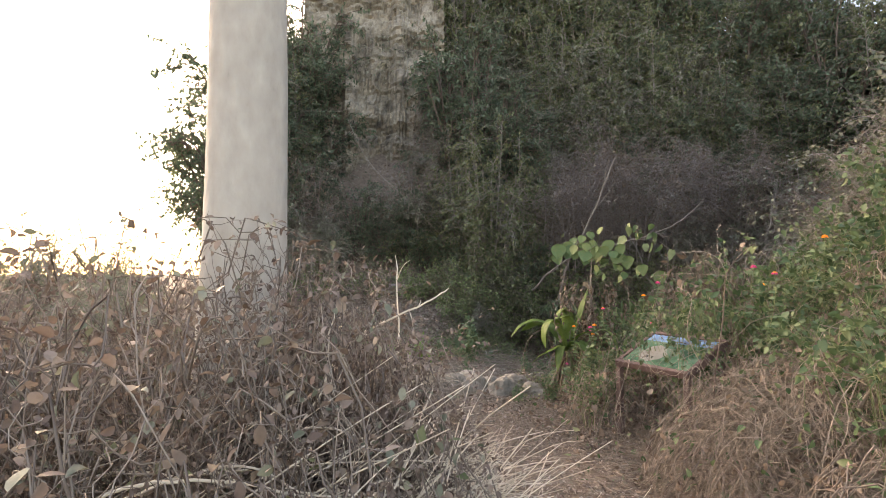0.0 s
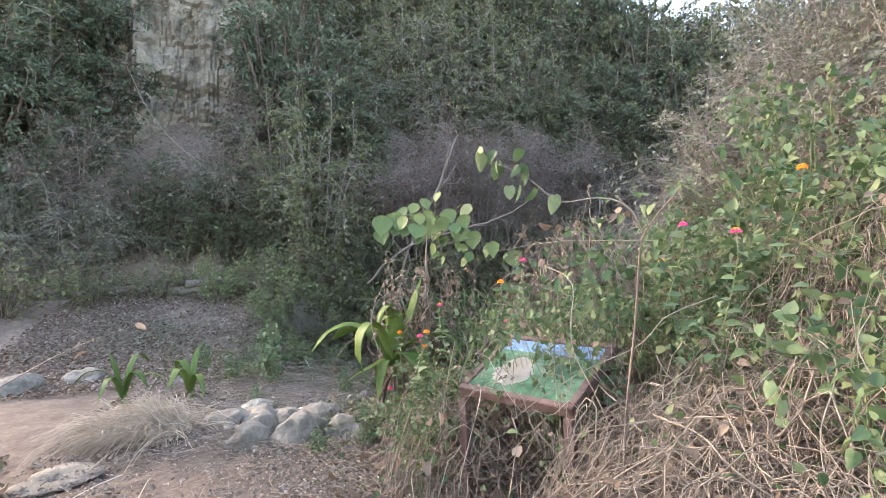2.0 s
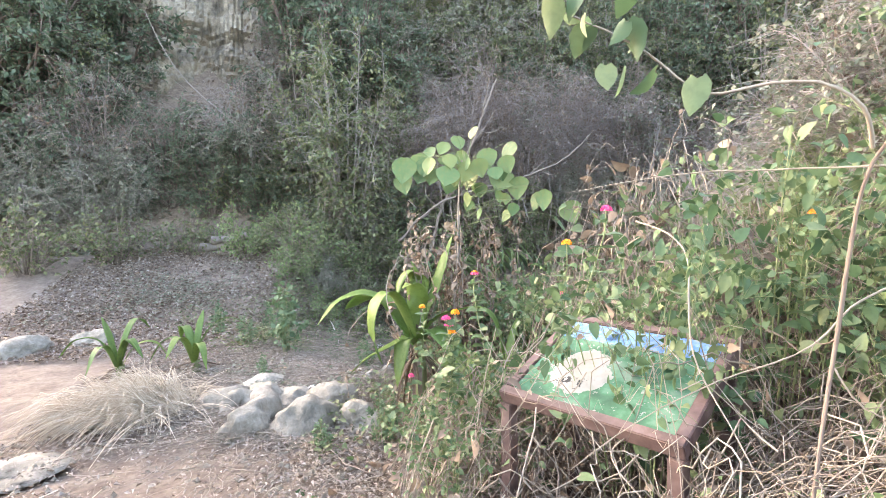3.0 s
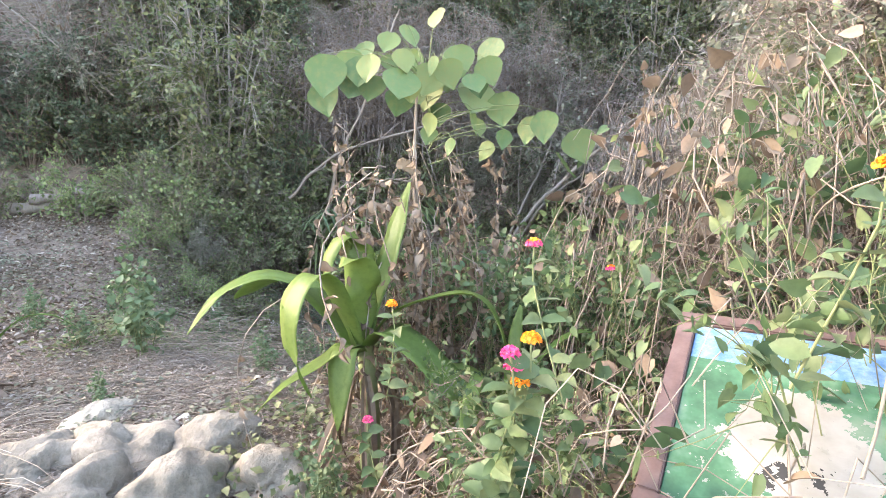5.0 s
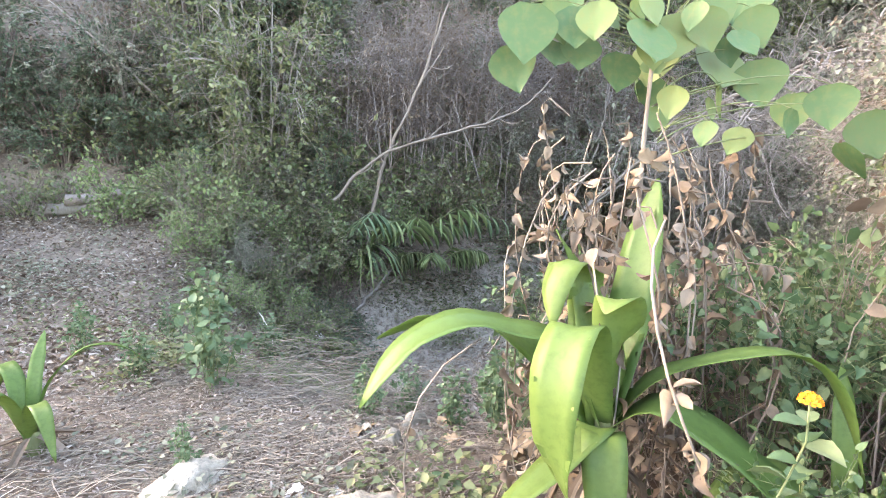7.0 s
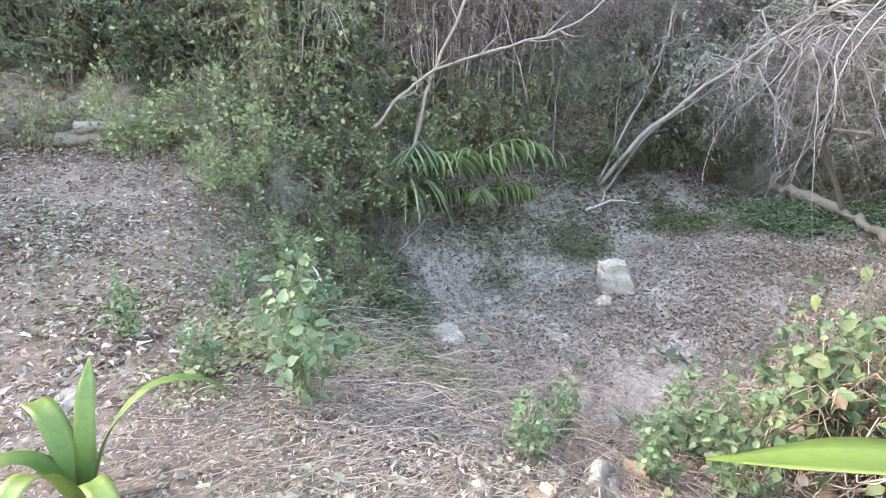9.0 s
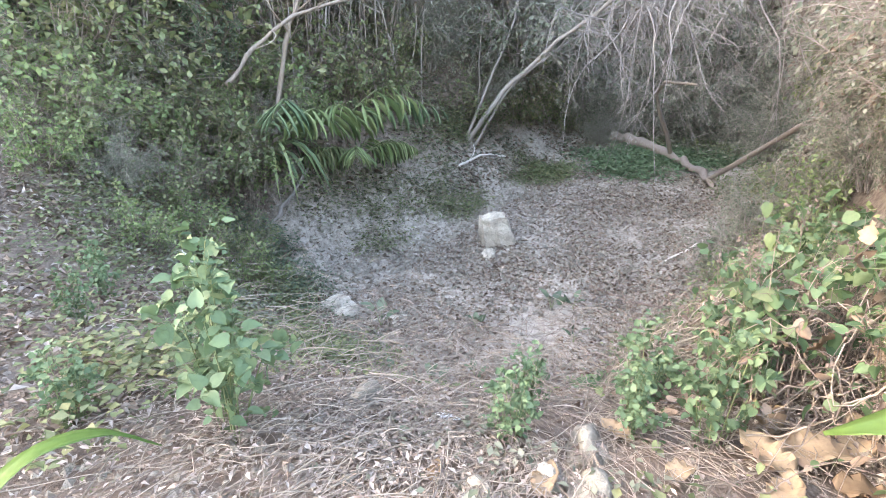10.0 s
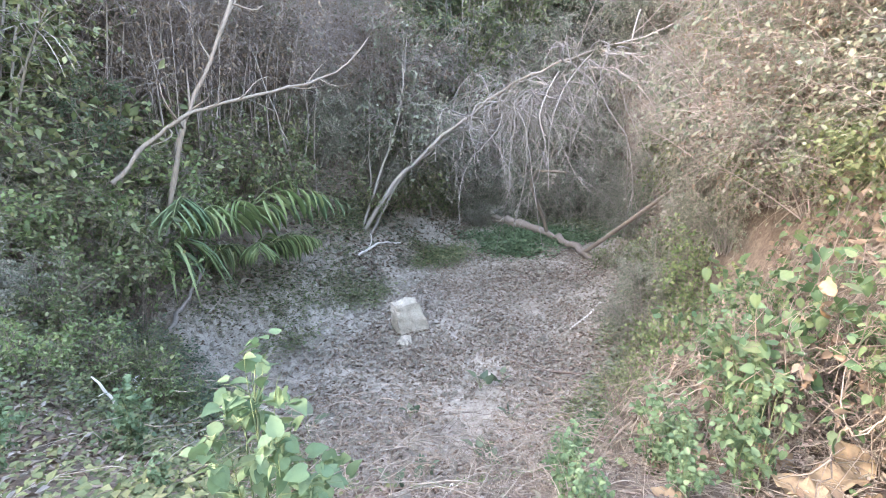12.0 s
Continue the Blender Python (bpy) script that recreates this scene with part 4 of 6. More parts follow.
lantana("vine_thicket", "dry vines climbing the near hillside", 5.0, 4.0, 1.3, 2.2, 1.3, 950, 2000, more=((2000, 0.06, "dry_leaf"),), leaf=0.06)
lantana("vine_thicket", "dry vines climbing the near hillside", 5.2, 6.4, 1.3, 1.0, 1.1, 560, 2000, more=((1500, 0.06, "dry_leaf"),), leaf=0.06)
bush = shrub("lantana_bush", "fresh green lantana bush with toothed leaves", "bush", (2.55, 2.75, h(2.55, 2.75)), 0, "green_stem", "light_leaf", "lantana bushes",
    rx=0.55, rz=1.55, stems=22, twigs=220, leaves=720, leaf=0.047, width=0.7, shape="heart", thick=0.006, droop=0.25, twig_len=0.3, up=0.45, base=0.25, low=0.62)
spread_copies(bush, [(3.0, 3.9, 0, 0.95, 70), (2.9, 2.1, 0, 0.9, 160), (3.4, 4.5, 0, 0.9, 200), (2.75, 6.15, 0, 0.75, 10), (2.45, 6.0, 0, 0.62, 100), (3.9, 3.4, 0, 1.1, 20), (3.3, 6.3, 0, 0.7, 240),
    (4.4, 5.6, 0, 1.0, 50), (2.9, 5.65, 0, 0.8, 75), (3.6, 7.3, 0, 0.7, 15), (2.05, 6.6, 0, 0.85, 0), (2.3, 6.2, 0, 0.72, 60), (1.85, 5.75, 0, 0.5, 120), (1.5, 4.95, -0.05, 0.56, 45), (1.78, 5.2, -0.05, 0.66, 130), (2.2, 4.5, -0.05, 0.88, 220), (3.2, 2.6, 0, 1.2, 50), (3.8, 4.2, 0, 1.3, 90), (3.0, 4.7, 0, 1.15, 160), (4.4, 3.4, 0, 1.3, 220), (4.9, 4.9, 0, 1.3, 20), (2.4, 5.6, 0, 0.72, 170), (3.3, 3.2, 0, 1.25, 115)])


def flower_head(at, colours, size=0.037):
    """A domed head of small florets, ring by ring, on a thin stalk with a leaf pair."""
    ob = thing("lantana_flower", "pink and orange lantana flower head" if len(colours) > 1 else f"{colours[0]} lantana flower head", "flower", at, R.uniform(0, 360), "lantana flowers")
    for ring, (n, tilt) in enumerate(((1, 90), (6, 58), (10, 24))):
        s = Soup()
        for i in range(n):
            a = 2 * math.pi * i / n + ring
            d = np.array([math.cos(a) * math.cos(radians(tilt)), math.sin(a) * math.cos(radians(tilt)), math.sin(radians(tilt))])
            c = np.repeat((d * size * 0.42)[None], 4, 0)
            b1 = unit(np.cross(d, [0.3, 0.5, 0.81]))
            b2 = np.cross(d, b1)
            w = np.array([b1, b2, -b1, -b2]) + d * 0.35
            s.leaves(c, w, np.full(4, size * 0.26), 0.95, "oval", 0.2)
        part("floret_ring", s, M[{"pink": "pink_petal", "orange": "orange_petal"}[colours[(0, 0, 1)[ring] if len(colours) > 1 else 0]]], ob)
    s = Soup()
    s.tubes(np.array([[(0, 0, 0.01), (0.01, 0, -0.08), (0.03, 0.03, -0.2), (0.05, 0.08, -0.36)]]), np.full((1, 4), 0.0025), 4)
    part("stalk", s, M["green_stem"], ob)
    f = Soup()
    zl = -np.repeat(np.linspace(0.04, 0.34, 8), 2)
    al = np.arange(16) * 2.0
    f.leaves(np.stack([-zl * 0.12, np.clip(-zl - 0.1, 0, 1) * 0.3, zl], -1), np.stack([np.cos(al), np.sin(al), 0.1 + 0 * al], -1), 0.05 + 0.02 * R.uniform(0, 1, 16), 0.65, "oval", 0.7)
    part("foliage", f, M["light_leaf"], ob)
    return ob


for x, y, z, cols in [(1.51, 4.88, 0.99, ("orange",)), (1.47, 4.89, 0.965, ("pink",)), (1.485, 4.9, 0.935, ("pink",)), (1.5, 4.9, 0.90, ("orange",)), (1.66, 5.07, 1.14, ("orange", "pink")), (1.9, 4.31, 1.42, ("pink",)), (2.3, 3.6, 1.55, ("pink",)),
        (1.85, 4.5, 1.3, ("orange",)), (1.5, 5.6, 0.9, ("orange",)), (2.6, 3.3, 1.75, ("orange",)), (2.25, 3.3, 1.5, ("orange", "pink")), (1.45, 5.75, 0.45, ("pink",)), (2.35, 5.5, 0.95, ("orange", "pink")), (2.9, 4.4, 1.4, ("orange",))]:
    flower_head((x, y, z), cols)

# ---------- the slanted sign ----------
def box(bm, x0, x1, y0, y1, z0, z1):
    v = [bm.verts.new((x, y, z)) for x in (x0, x1) for y in (y0, y1) for z in (z0, z1)]
    for f in ((0, 1, 3, 2), (4, 6, 7, 5), (0, 4, 5, 1), (2, 3, 7, 6), (0, 2, 6, 4), (1, 5, 7, 3)):
        bm.faces.new([v[i] for i in f])


def bevelled(boxes, w=0.004):
    bm = bmesh.new()
    for b in boxes:
        box(bm, *b)
    bmesh.ops.bevel(bm, geom=bm.edges[:], offset=w, segments=2, affect="EDGES")
    return bm


def painted_material():
    """Weathered sign paint: green field, blue band at the far end, a chipped white oval and pale scuffs."""
    m, t, b, out = nodes_of("weathered_sign_paint")
    c = t.nodes.new("ShaderNodeTexCoord")
    sep = t.nodes.new("ShaderNodeSeparateXYZ")
    t.links.new(c.outputs["Object"], sep.inputs[0])
    n, n2 = noise_node(t, 5.0, 5, 0.6), noise_node(t, 30.0, 4, 0.7)

    def math_node(op, a, v=None, w=None):
        k = t.nodes.new("ShaderNodeMath")
        k.operation = op
        for i, val in enumerate((a, v, w)):
            if val is None:
                continue
            if isinstance(val, (int, float)):
                k.inputs[i].default_value = val
            else:
                t.links.new(val, k.inputs[i])
        return k.outputs[0]
    wob = math_node("MULTIPLY_ADD", n2.outputs[0], 0.13, math_node("MULTIPLY_ADD", n.outputs[0], 0.16, -0.145))
    yw = math_node("ADD", sep.outputs[1], wob)
    green = ramp(t, [(0.028, 0.085, 0.05), (0.045, 0.135, 0.075), (0.13, 0.19, 0.14)], [0.36, 0.5, 0.66])
    t.links.new(n.outputs[0], green.inputs[0])
    blue = ramp(t, [(0.07, 0.17, 0.33), (0.16, 0.27, 0.40)], [0.4, 0.6])
    t.links.new(n2.outputs[0], blue.inputs[0])
    band = math_node("GREATER_THAN", sep.outputs[1], 0.455)
    col = mixed(t, green.outputs[0], blue.outputs[0], band)

    def blot(cx, cy, rx, ry, colour, under):
        ex = math_node("POWER", math_node("DIVIDE", math_node("SUBTRACT", math_node("ADD", sep.outputs[0], wob), cx), rx), 2.0)
        ey = math_node("POWER", math_node("DIVIDE", math_node("SUBTRACT", yw, cy), ry), 2.0)
        return mixed(t, under, colour, math_node("LESS_THAN", math_node("ADD", ex, ey), 1.0))
    col = blot(0.27, 0.245, 0.13, 0.14, (0.25, 0.245, 0.225), col)
    col = blot(0.235, 0.165, 0.014, 0.03, (0.03, 0.03, 0.03), col)
    col = blot(0.29, 0.16, 0.014, 0.03, (0.03, 0.03, 0.03), col)
    chip = math_node("GREATER_THAN", n2.outputs[0], 0.62)
    col = mixed(t, col, (0.22, 0.22, 0.20), chip)
    dirt = ramp(t, [(0.62, 0.58, 0.52), (1, 1, 1)], [0.38, 0.55])
    t.links.new(n.outputs[0], dirt.inputs[0])
    t.links.new(mixed(t, col, dirt.outputs[0], 0.6, "MULTIPLY"), b.inputs["Base Color"])
    b.inputs["Roughness"].default_value = 0.75
    b.inputs["Specular IOR Level"].default_value = 0.3
    bump(t, b, n2.outputs[0], 0.3, 0.004)
    return m


SIGN = (1.671, 4.778)
sign = thing("sign_panel", "weathered slanted sign with a painted panel on brown posts", "sign", (*SIGN, h(*SIGN)), -60.7)
LOW, SLANT, WIDE, DEEP = 0.658 - h(*SIGN), radians(23.9), 0.769, 0.625
slanted = pose(0, 0, LOW, math.degrees(SLANT))


def sign_piece(name, b_, mat, w=0.004, label=""):
    ob = part(name, bevelled([b_], w), mat, sign, label)
    ob.matrix_basis = slanted
    return ob


sign_piece("panel", (0.046, WIDE - 0.046, 0.046, DEEP - 0.046, -0.016, 0.0), painted_material(), 0.002, "painted green, blue and white picture panel")
sign_piece("rail", (0, WIDE, 0, 0.045, -0.05, 0.009), M["paint_frame"])
sign_piece("rail", (0, WIDE, DEEP - 0.045, DEEP, -0.05, 0.009), M["paint_frame"])
sign_piece("end_rail", (0, 0.045, 0.0455, DEEP - 0.0455, -0.05, 0.008), M["paint_frame"])
sign_piece("end_rail", (WIDE - 0.045, WIDE, 0.0455, DEEP - 0.0455, -0.05, 0.008), M["paint_frame"])
for px_ in (0.03, WIDE - 0.03):
    for py_ in (0.032, DEEP * math.cos(SLANT) - 0.05):
        part("post", bevelled([(px_ - 0.027, px_ + 0.027, py_ - 0.027, py_ + 0.027, -0.2, LOW + py_ * math.tan(SLANT) - 0.06)]), M["paint_frame"], sign)

lantana("vine_thicket", "dry vines grown over the slanted sign", 2.15, 4.6, 0.85, 0.75, 1.12, 240, 160, more=((160, 0.045, "dry_leaf"),), vm="straw", r=0.0019)
stick("woody_climber", "pale woody climber stem standing in the thicket", [(2.01, 3.68, h(2.01, 3.68)), (2.02, 3.68, 0.72), (2.11, 3.69, 1.1), (2.12, 3.67, 1.36), (2.1, 3.62, 1.53), (2.2, 3.5, 1.7)], 0.0055, "brown_twig", 7, "vine", 0.6, 0.1, 18, "vine stems", 3)
stick("woody_climber", "pale dead stem leaning in the thicket", [(2.3, 3.0, h(2.3, 3.0)), (2.37, 2.96, 0.53), (2.53, 2.9, 0.83), (2.66, 2.81, 1.14)], 0.012, "straw", 7, "vine", 0.6, 0.1, 14, "vine stems", 2)
spray = stick("climber", "arching climber stem with drooping heart-shaped leaves", [(2.1, 3.62, 1.53), (2.05, 3.59, 1.6), (2.0, 3.62, 1.66), (1.91, 3.68, 1.68), (1.81, 3.77, 1.65), (1.75, 3.78, 1.71), (1.67, 3.81, 1.78), (1.58, 3.83, 1.82), (1.5, 3.85, 1.86)], 0.0042, "straw", 6, "vine", 0.5, 0.08, 22, "climbers")
for i in range(15):
    u_ = R.uniform(0.45, 1.0)
    f = Soup()
    f.leaves(np.array([(2.1 - 0.6 * u_ + R.normal(0, 0.03), 3.6 + 0.25 * u_ + R.normal(0, 0.03), 1.56 + 0.3 * u_ + R.normal(0, 0.04))]) - np.array(spray.matrix_basis.translation), np.array([(R.normal(0, 0.5), R.normal(0, 0.5), -0.7)]), np.array([R.uniform(0.05, 0.085)]), 0.75, "heart", 0.3)
    part("leaf", f, M["light_leaf" if i % 3 else "bright_leaf"], spray)
stick("climber", "thin bare climber strung across the thicket", [(2.14, 3.59, 1.49), (2.05, 3.76, 1.5), (1.89, 3.95, 1.51), (1.66, 4.15, 1.47)], 0.0022, "straw", 6, "vine", 0.5, 0.08, 14, "climbers", 2)
lantana("vine_thicket", "climber with broad green and browned leaves heaped over the thicket", 3.0, 5.5, 0.8, 0.75, 1.65, 520, 480, more=((520, 0.07, "dry_leaf"), (160, 0.06, "palm_leaf")), leaf=0.07, mat="light_leaf")
# ---------- rocks and tuft beside the path ----------
for i, (x, y, sx, sy, sz, tn) in enumerate([(0.42, 6.55, 0.26, 0.2, 0.2, 20), (0.78, 6.5, 0.3, 0.24, 0.22, 70), (1.12, 6.32, 0.2, 0.2, 0.17, 10), (0.55, 6.95, 0.3, 0.22, 0.24, 120), (0.98, 6.85, 0.24, 0.2, 0.16, 30), (0.25, 6.95, 0.2, 0.16, 0.14, 60),
        (1.5, 5.3, 0.24, 0.2, 0.17, 0), (0.2, 7.15, 0.32, 0.24, 0.14, 40)]):
    stone("rock", "pale grey weathered rock beside the path", x, y, sx, sy, sz, 1.3 + i * 1.7, "stone", tn, group="rocks beside the path")
for i, (x, y, s_) in enumerate([(3.1, 4.1, 0.13), (3.45, 3.9, 0.16), (3.3, 4.3, 0.15), (3.75, 3.6, 0.14), (2.3, 3.95, 0.1), (2.05, 3.72, 0.09)]):
    stone("kerb_stone", "grey field stone under the dry vines", x, y, s_ * 1.3, s_, s_ * 0.8, 7.7 + i, "stone", i * 40, group="stones under the vines")
straw_tuft = thing("grass_tuft", "tuft of dry straw-coloured grass bent over the path", "grass", (-0.45, 7.05, h(-0.45, 7.05)), 0, "", "stuff")
n = 1500
a = R.uniform(0, 2 * math.pi, n)
lean_ = np.where(R.uniform(size=n) < 0.78, R.normal(math.pi * 1.08, 0.5, n), a)
L = R.uniform(0.35, 0.85, (n, 1))
b0 = np.stack([R.normal(0, 0.15, n), R.normal(0, 0.11, n), np.full(n, -0.02)], -1)
o_ = np.stack([np.cos(lean_), np.sin(lean_), 0 * a], -1)
k_ = R.uniform(0.1, 1.0, (n, 1)) ** 0.7
tip_ = b0 + o_ * L * k_ + np.array([0, 0, 1]) * L * (0.62 - 0.6 * k_)
p = bezier(b0, b0 + [0, 0, 0.25] * L + o_ * L * 0.1, b0 * 0.3 + tip_ * 0.7 + [0, 0, 0.25] * L, tip_, 7)
p[..., 2] = np.maximum(p[..., 2], 0.01)
s = Soup()
s.tubes(p, 0.004 * R.uniform(0.5, 1.3, (n, 1)) * np.linspace(1, 0.3, 7)[None], 3)
part("blade_mass", s, M["tuft_straw"], straw_tuft)
s = Soup()
s.tubes(p[::2] + R.normal(0, 0.01, p[::2].shape) + [0, 0, 0.012], 0.0035 * np.linspace(1, 0.3, 7)[None], 3)
part("bleached_blade_mass", s, M["pale_straw"], straw_tuft)

# ---------- strap-leaved plants ----------
RT, FW = (0.866, -0.5), (0.5, 0.866)
strap_plant("strap_plant", "lush strap-leaved lily plant with arching glossy leaves", (1.58, 6.18, 0.6), [
    ([(-0.12, 0, 0.21), (-0.28, -0.02, 0.27), (-0.42, -0.04, 0.3), (-0.55, -0.08, 0.26), (-0.64, -0.12, 0.18), (-0.71, -0.16, 0.08)], 0.95),
    ([(-0.08, -0.12, 0.23), (-0.13, -0.22, 0.34), (-0.18, -0.3, 0.28), (-0.2, -0.33, 0.17), (-0.19, -0.33, 0.03), (-0.14, -0.32, -0.12)], 0.95),
    ([(-0.03, 0.08, 0.18), (-0.04, 0.15, 0.38), (-0.1, 0.1, 0.46), (-0.15, 0.04, 0.39), (-0.16, 0.0, 0.27)], 0.95),
    ([(0.0, -0.03, 0.14), (0.02, -0.05, 0.26), (0.0, -0.1, 0.38), (-0.05, -0.17, 0.36)], 1.05),
    ([(0.06, 0.05, 0.19), (0.11, 0.12, 0.37), (0.16, 0.18, 0.56), (0.2, 0.22, 0.71)], 0.95),
    ([(0.12, -0.02, 0.12), (0.29, -0.05, 0.2), (0.45, -0.08, 0.23), (0.54, -0.1, 0.19), (0.6, -0.12, 0.07), (0.64, -0.15, -0.12)], 0.72),
    ([(0.11, -0.08, 0.07), (0.23, -0.15, 0.03), (0.35, -0.22, -0.06), (0.47, -0.3, -0.16), (0.55, -0.36, -0.3)], 1.15),
    ([(-0.05, -0.1, 0.01), (-0.15, -0.18, -0.04), (-0.28, -0.26, -0.11), (-0.38, -0.3, -0.2)], 0.75),
    ([(-0.04, -0.15, 0.01), (-0.05, -0.22, -0.09), (-0.06, -0.27, -0.28)], 0.8),
    ([(-0.04, 0.1, 0.26), (-0.06, 0.15, 0.4), (-0.13, 0.17, 0.55)], 0.55),
    ([(-0.1, 0.25, 0.14), (-0.16, 0.5, 0.1), (-0.2, 0.7, -0.08)], 0.8),
    ([(-0.25, 0.12, 0.2), (-0.5, 0.26, 0.22), (-0.78, 0.4, 0.1)], 1.5),
], (RT, FW))
small = [([(0.1, 0.0, 0.25), (0.26, 0.02, 0.4), (0.42, 0.04, 0.38), (0.55, 0.04, 0.26)], 0.7), ([(-0.12, 0.02, 0.2), (-0.28, 0.0, 0.22), (-0.42, 0, 0.02)], 0.8), ([(0.02, 0.1, 0.28), (0.05, 0.2, 0.48)], 0.7),
    ([(-0.05, -0.1, 0.2), (-0.1, -0.22, 0.28), (-0.16, -0.38, 0.12)], 0.8), ([(0.06, -0.14, 0.18), (0.14, -0.3, 0.2), (0.2, -0.42, 0.0)], 0.7), ([(-0.08, 0.12, 0.26), (-0.18, 0.28, 0.3), (-0.24, 0.42, 0.14)], 0.8)]
strap_plant("strap_plant", "smaller strap-leaved lily plant behind the dry tuft", (-0.38, 8.2, 0.05), small, ((1, 0), (0, 1)), width=0.1)
strap_plant("strap_plant", "smaller strap-leaved lily plant beside the path", (-1.0, 8.0, 0.1), [([tuple(0.95 * c for c in q) for q in pts], wf) for pts, wf in small + small[2:4]], ((0.3, 0.95), (-0.95, 0.3)), width=0.085)
strap_plant("strap_plant", "small strap-leaved plant among the lantana", (2.05, 5.75, 0.28), small[:4], ((0.8, -0.6), (0.6, 0.8)), width=0.08)

# ---------- the big-leaved sapling ----------
sap = thing("big_leaved_sapling", "tall sapling with large drooping heart-shaped green leaves", "sapling", (1.98, 6.45, h(1.98, 6.45)))


def big_leaf(sz):
    """A broad ovate leaf hanging from its stalk, cupped along the midrib, with a pointed tip and a rippled edge."""
    bm = bmesh.new()
    rows = []
    for j in range(9):
        s_ = j / 8
        wd = sz * 0.5 * (0.34, 0.78, 0.98, 1.0, 0.92, 0.76, 0.54, 0.27, 0.03)[j]
        rows.append([bm.verts.new((a * wd, -0.05 * sz * abs(a) ** 1.4 - 0.16 * sz * s_ * s_ + 0.012 * sz * math.sin(11 * s_ + 6 * a), -s_ * sz)) for a in (-1, -0.6, -0.25, 0, 0.25, 0.6, 1)])
    for r0, r1 in zip(rows, rows[1:]):
        for q in range(6):
            bm.faces.new((r0[q], r0[q + 1], r1[q + 1], r1[q]))
    return bm


def hung_leaf(x, y, z, sz):
    """A leaf of the sapling, hanging from a thin stalk that runs back to the stem's top."""
    s_ = Soup()
    a_, e_ = np.array([[0.05, -0.02, min(z - 0.05, 1.85)]]), np.array([[x, y, z]])
    s_.tubes(bezier(a_, a_ * 0.6 + e_ * 0.4 + [0, 0, 0.07], a_ * 0.2 + e_ * 0.8 + [0, 0, 0.07], e_, 7), 0.0026 * np.linspace(1.3, 0.6, 7)[None], 4)
    part("leaf_stalk", s_, M["green_stem"], sap)
    lf = part("leaf", big_leaf(sz * 0.8), M["sapling_leaf"], sap, smooth=True)
    lf.matrix_basis = pose(x, y, z, R.uniform(-28, 16), R.uniform(-22, 22), R.choice([-75, -40, -30, -15, 10, 45]) + R.uniform(-12, 12))


s = Soup()
s.tubes(bezier(np.array([[0, 0, -0.05]]), np.array([[0.06, 0.02, 0.6]]), np.array([[-0.1, -0.03, 1.2]]), np.array([[0.0, -0.05, 1.95]]), 12), 0.011 * np.linspace(1.2, 0.6, 12)[None], 7)
part("stem", s, M["dry_stem"], sap)
for x, y, z, sz in [(-0.4, 0.14, 1.99, 0.26), (-0.42, 0.25, 1.88, 0.22), (-0.31, 0.14, 2.02, 0.2), (-0.26, 0.18, 1.89, 0.17), (-0.17, 0.14, 1.91, 0.19), (-0.24, -0.01, 1.97, 0.17), (-0.11, -0.11, 1.89, 0.23), (0.12, 0.05, 1.9, 0.22),
        (0.05, -0.11, 1.93, 0.2), (0.09, -0.15, 1.95, 0.18), (0.36, -0.03, 1.88, 0.27), (0.17, -0.11, 2.03, 0.2), (0.42, -0.13, 1.82, 0.23), (0.29, -0.18, 1.97, 0.18)]:
    hung_leaf(x, y, z, sz)
for x, y, z, sz in [(0.08, 0.0, 1.65, 0.12), (0.1, -0.18, 1.58, 0.11), (0.34, -0.15, 1.57, 0.14), (0.56, -0.19, 1.7, 0.19), (0.55, -0.31, 1.71, 0.2), (0.72, -0.34, 1.62, 0.22), (0.63, -0.31, 1.51, 0.2), (0.31, -0.33, 1.61, 0.12), (0.39, -0.14, 2.08, 0.22),
        (-0.05, 0.06, 1.84, 0.19), (-0.25, 0.08, 1.98, 0.2), (0.0, 0.1, 2.16, 0.16), (-0.1, 0.05, 2.1, 0.15), (0.1, -0.05, 2.2, 0.14), (-0.2, 0.2, 2.08, 0.15)]:
    hung_leaf(x, y, z, sz)
for i in range(16):
    hung_leaf(R.normal(0.08, 0.2), R.normal(-0.02, 0.1), R.uniform(1.7, 2.05), R.uniform(0.11, 0.17))
# withered vine hanging round the sapling
wv = thing("withered_vine", "withered brown vine hanging round the sapling's stem", "vine", (1.93, 6.45, h(1.93, 6.45)))
n = 110
st = np.stack([R.normal(0.0, 0.2, n), R.normal(0, 0.14, n), R.uniform(0.7, 1.6, n)], -1)
dn = st * [1.25, 1.25, 0] + np.stack([R.normal(0, 0.05, n), R.normal(0, 0.05, n), st[:, 2] - R.uniform(0.4, 1.0, n)], -1)
dn[:, 2] = np.maximum(dn[:, 2], 0.02)
p = bezier(st, st * [1.5, 1.5, 1] + R.normal(0, 0.12, st.shape), dn + [0, 0, 0.15] + R.normal(0, 0.14, st.shape), dn + R.normal(0, 0.05, st.shape) * [1, 1, 0], 8)
s, f = Soup(), Soup()
s.tubes(p, np.full((1, 8), 0.0035), 3)
q, e, _ = along(p, 1500)
f.leaves(q, unit(R.normal(0, 0.5, q.shape) + [0, 0, -0.7]), 0.045 * R.uniform(0.5, 1.5, 1500), 0.6, "oval", 0.2, 0.3)
part("vine_mat", s, M["dry_stem"], wv)
part("foliage", f, M["dry_leaf"], wv, "curled brown dead leaves")

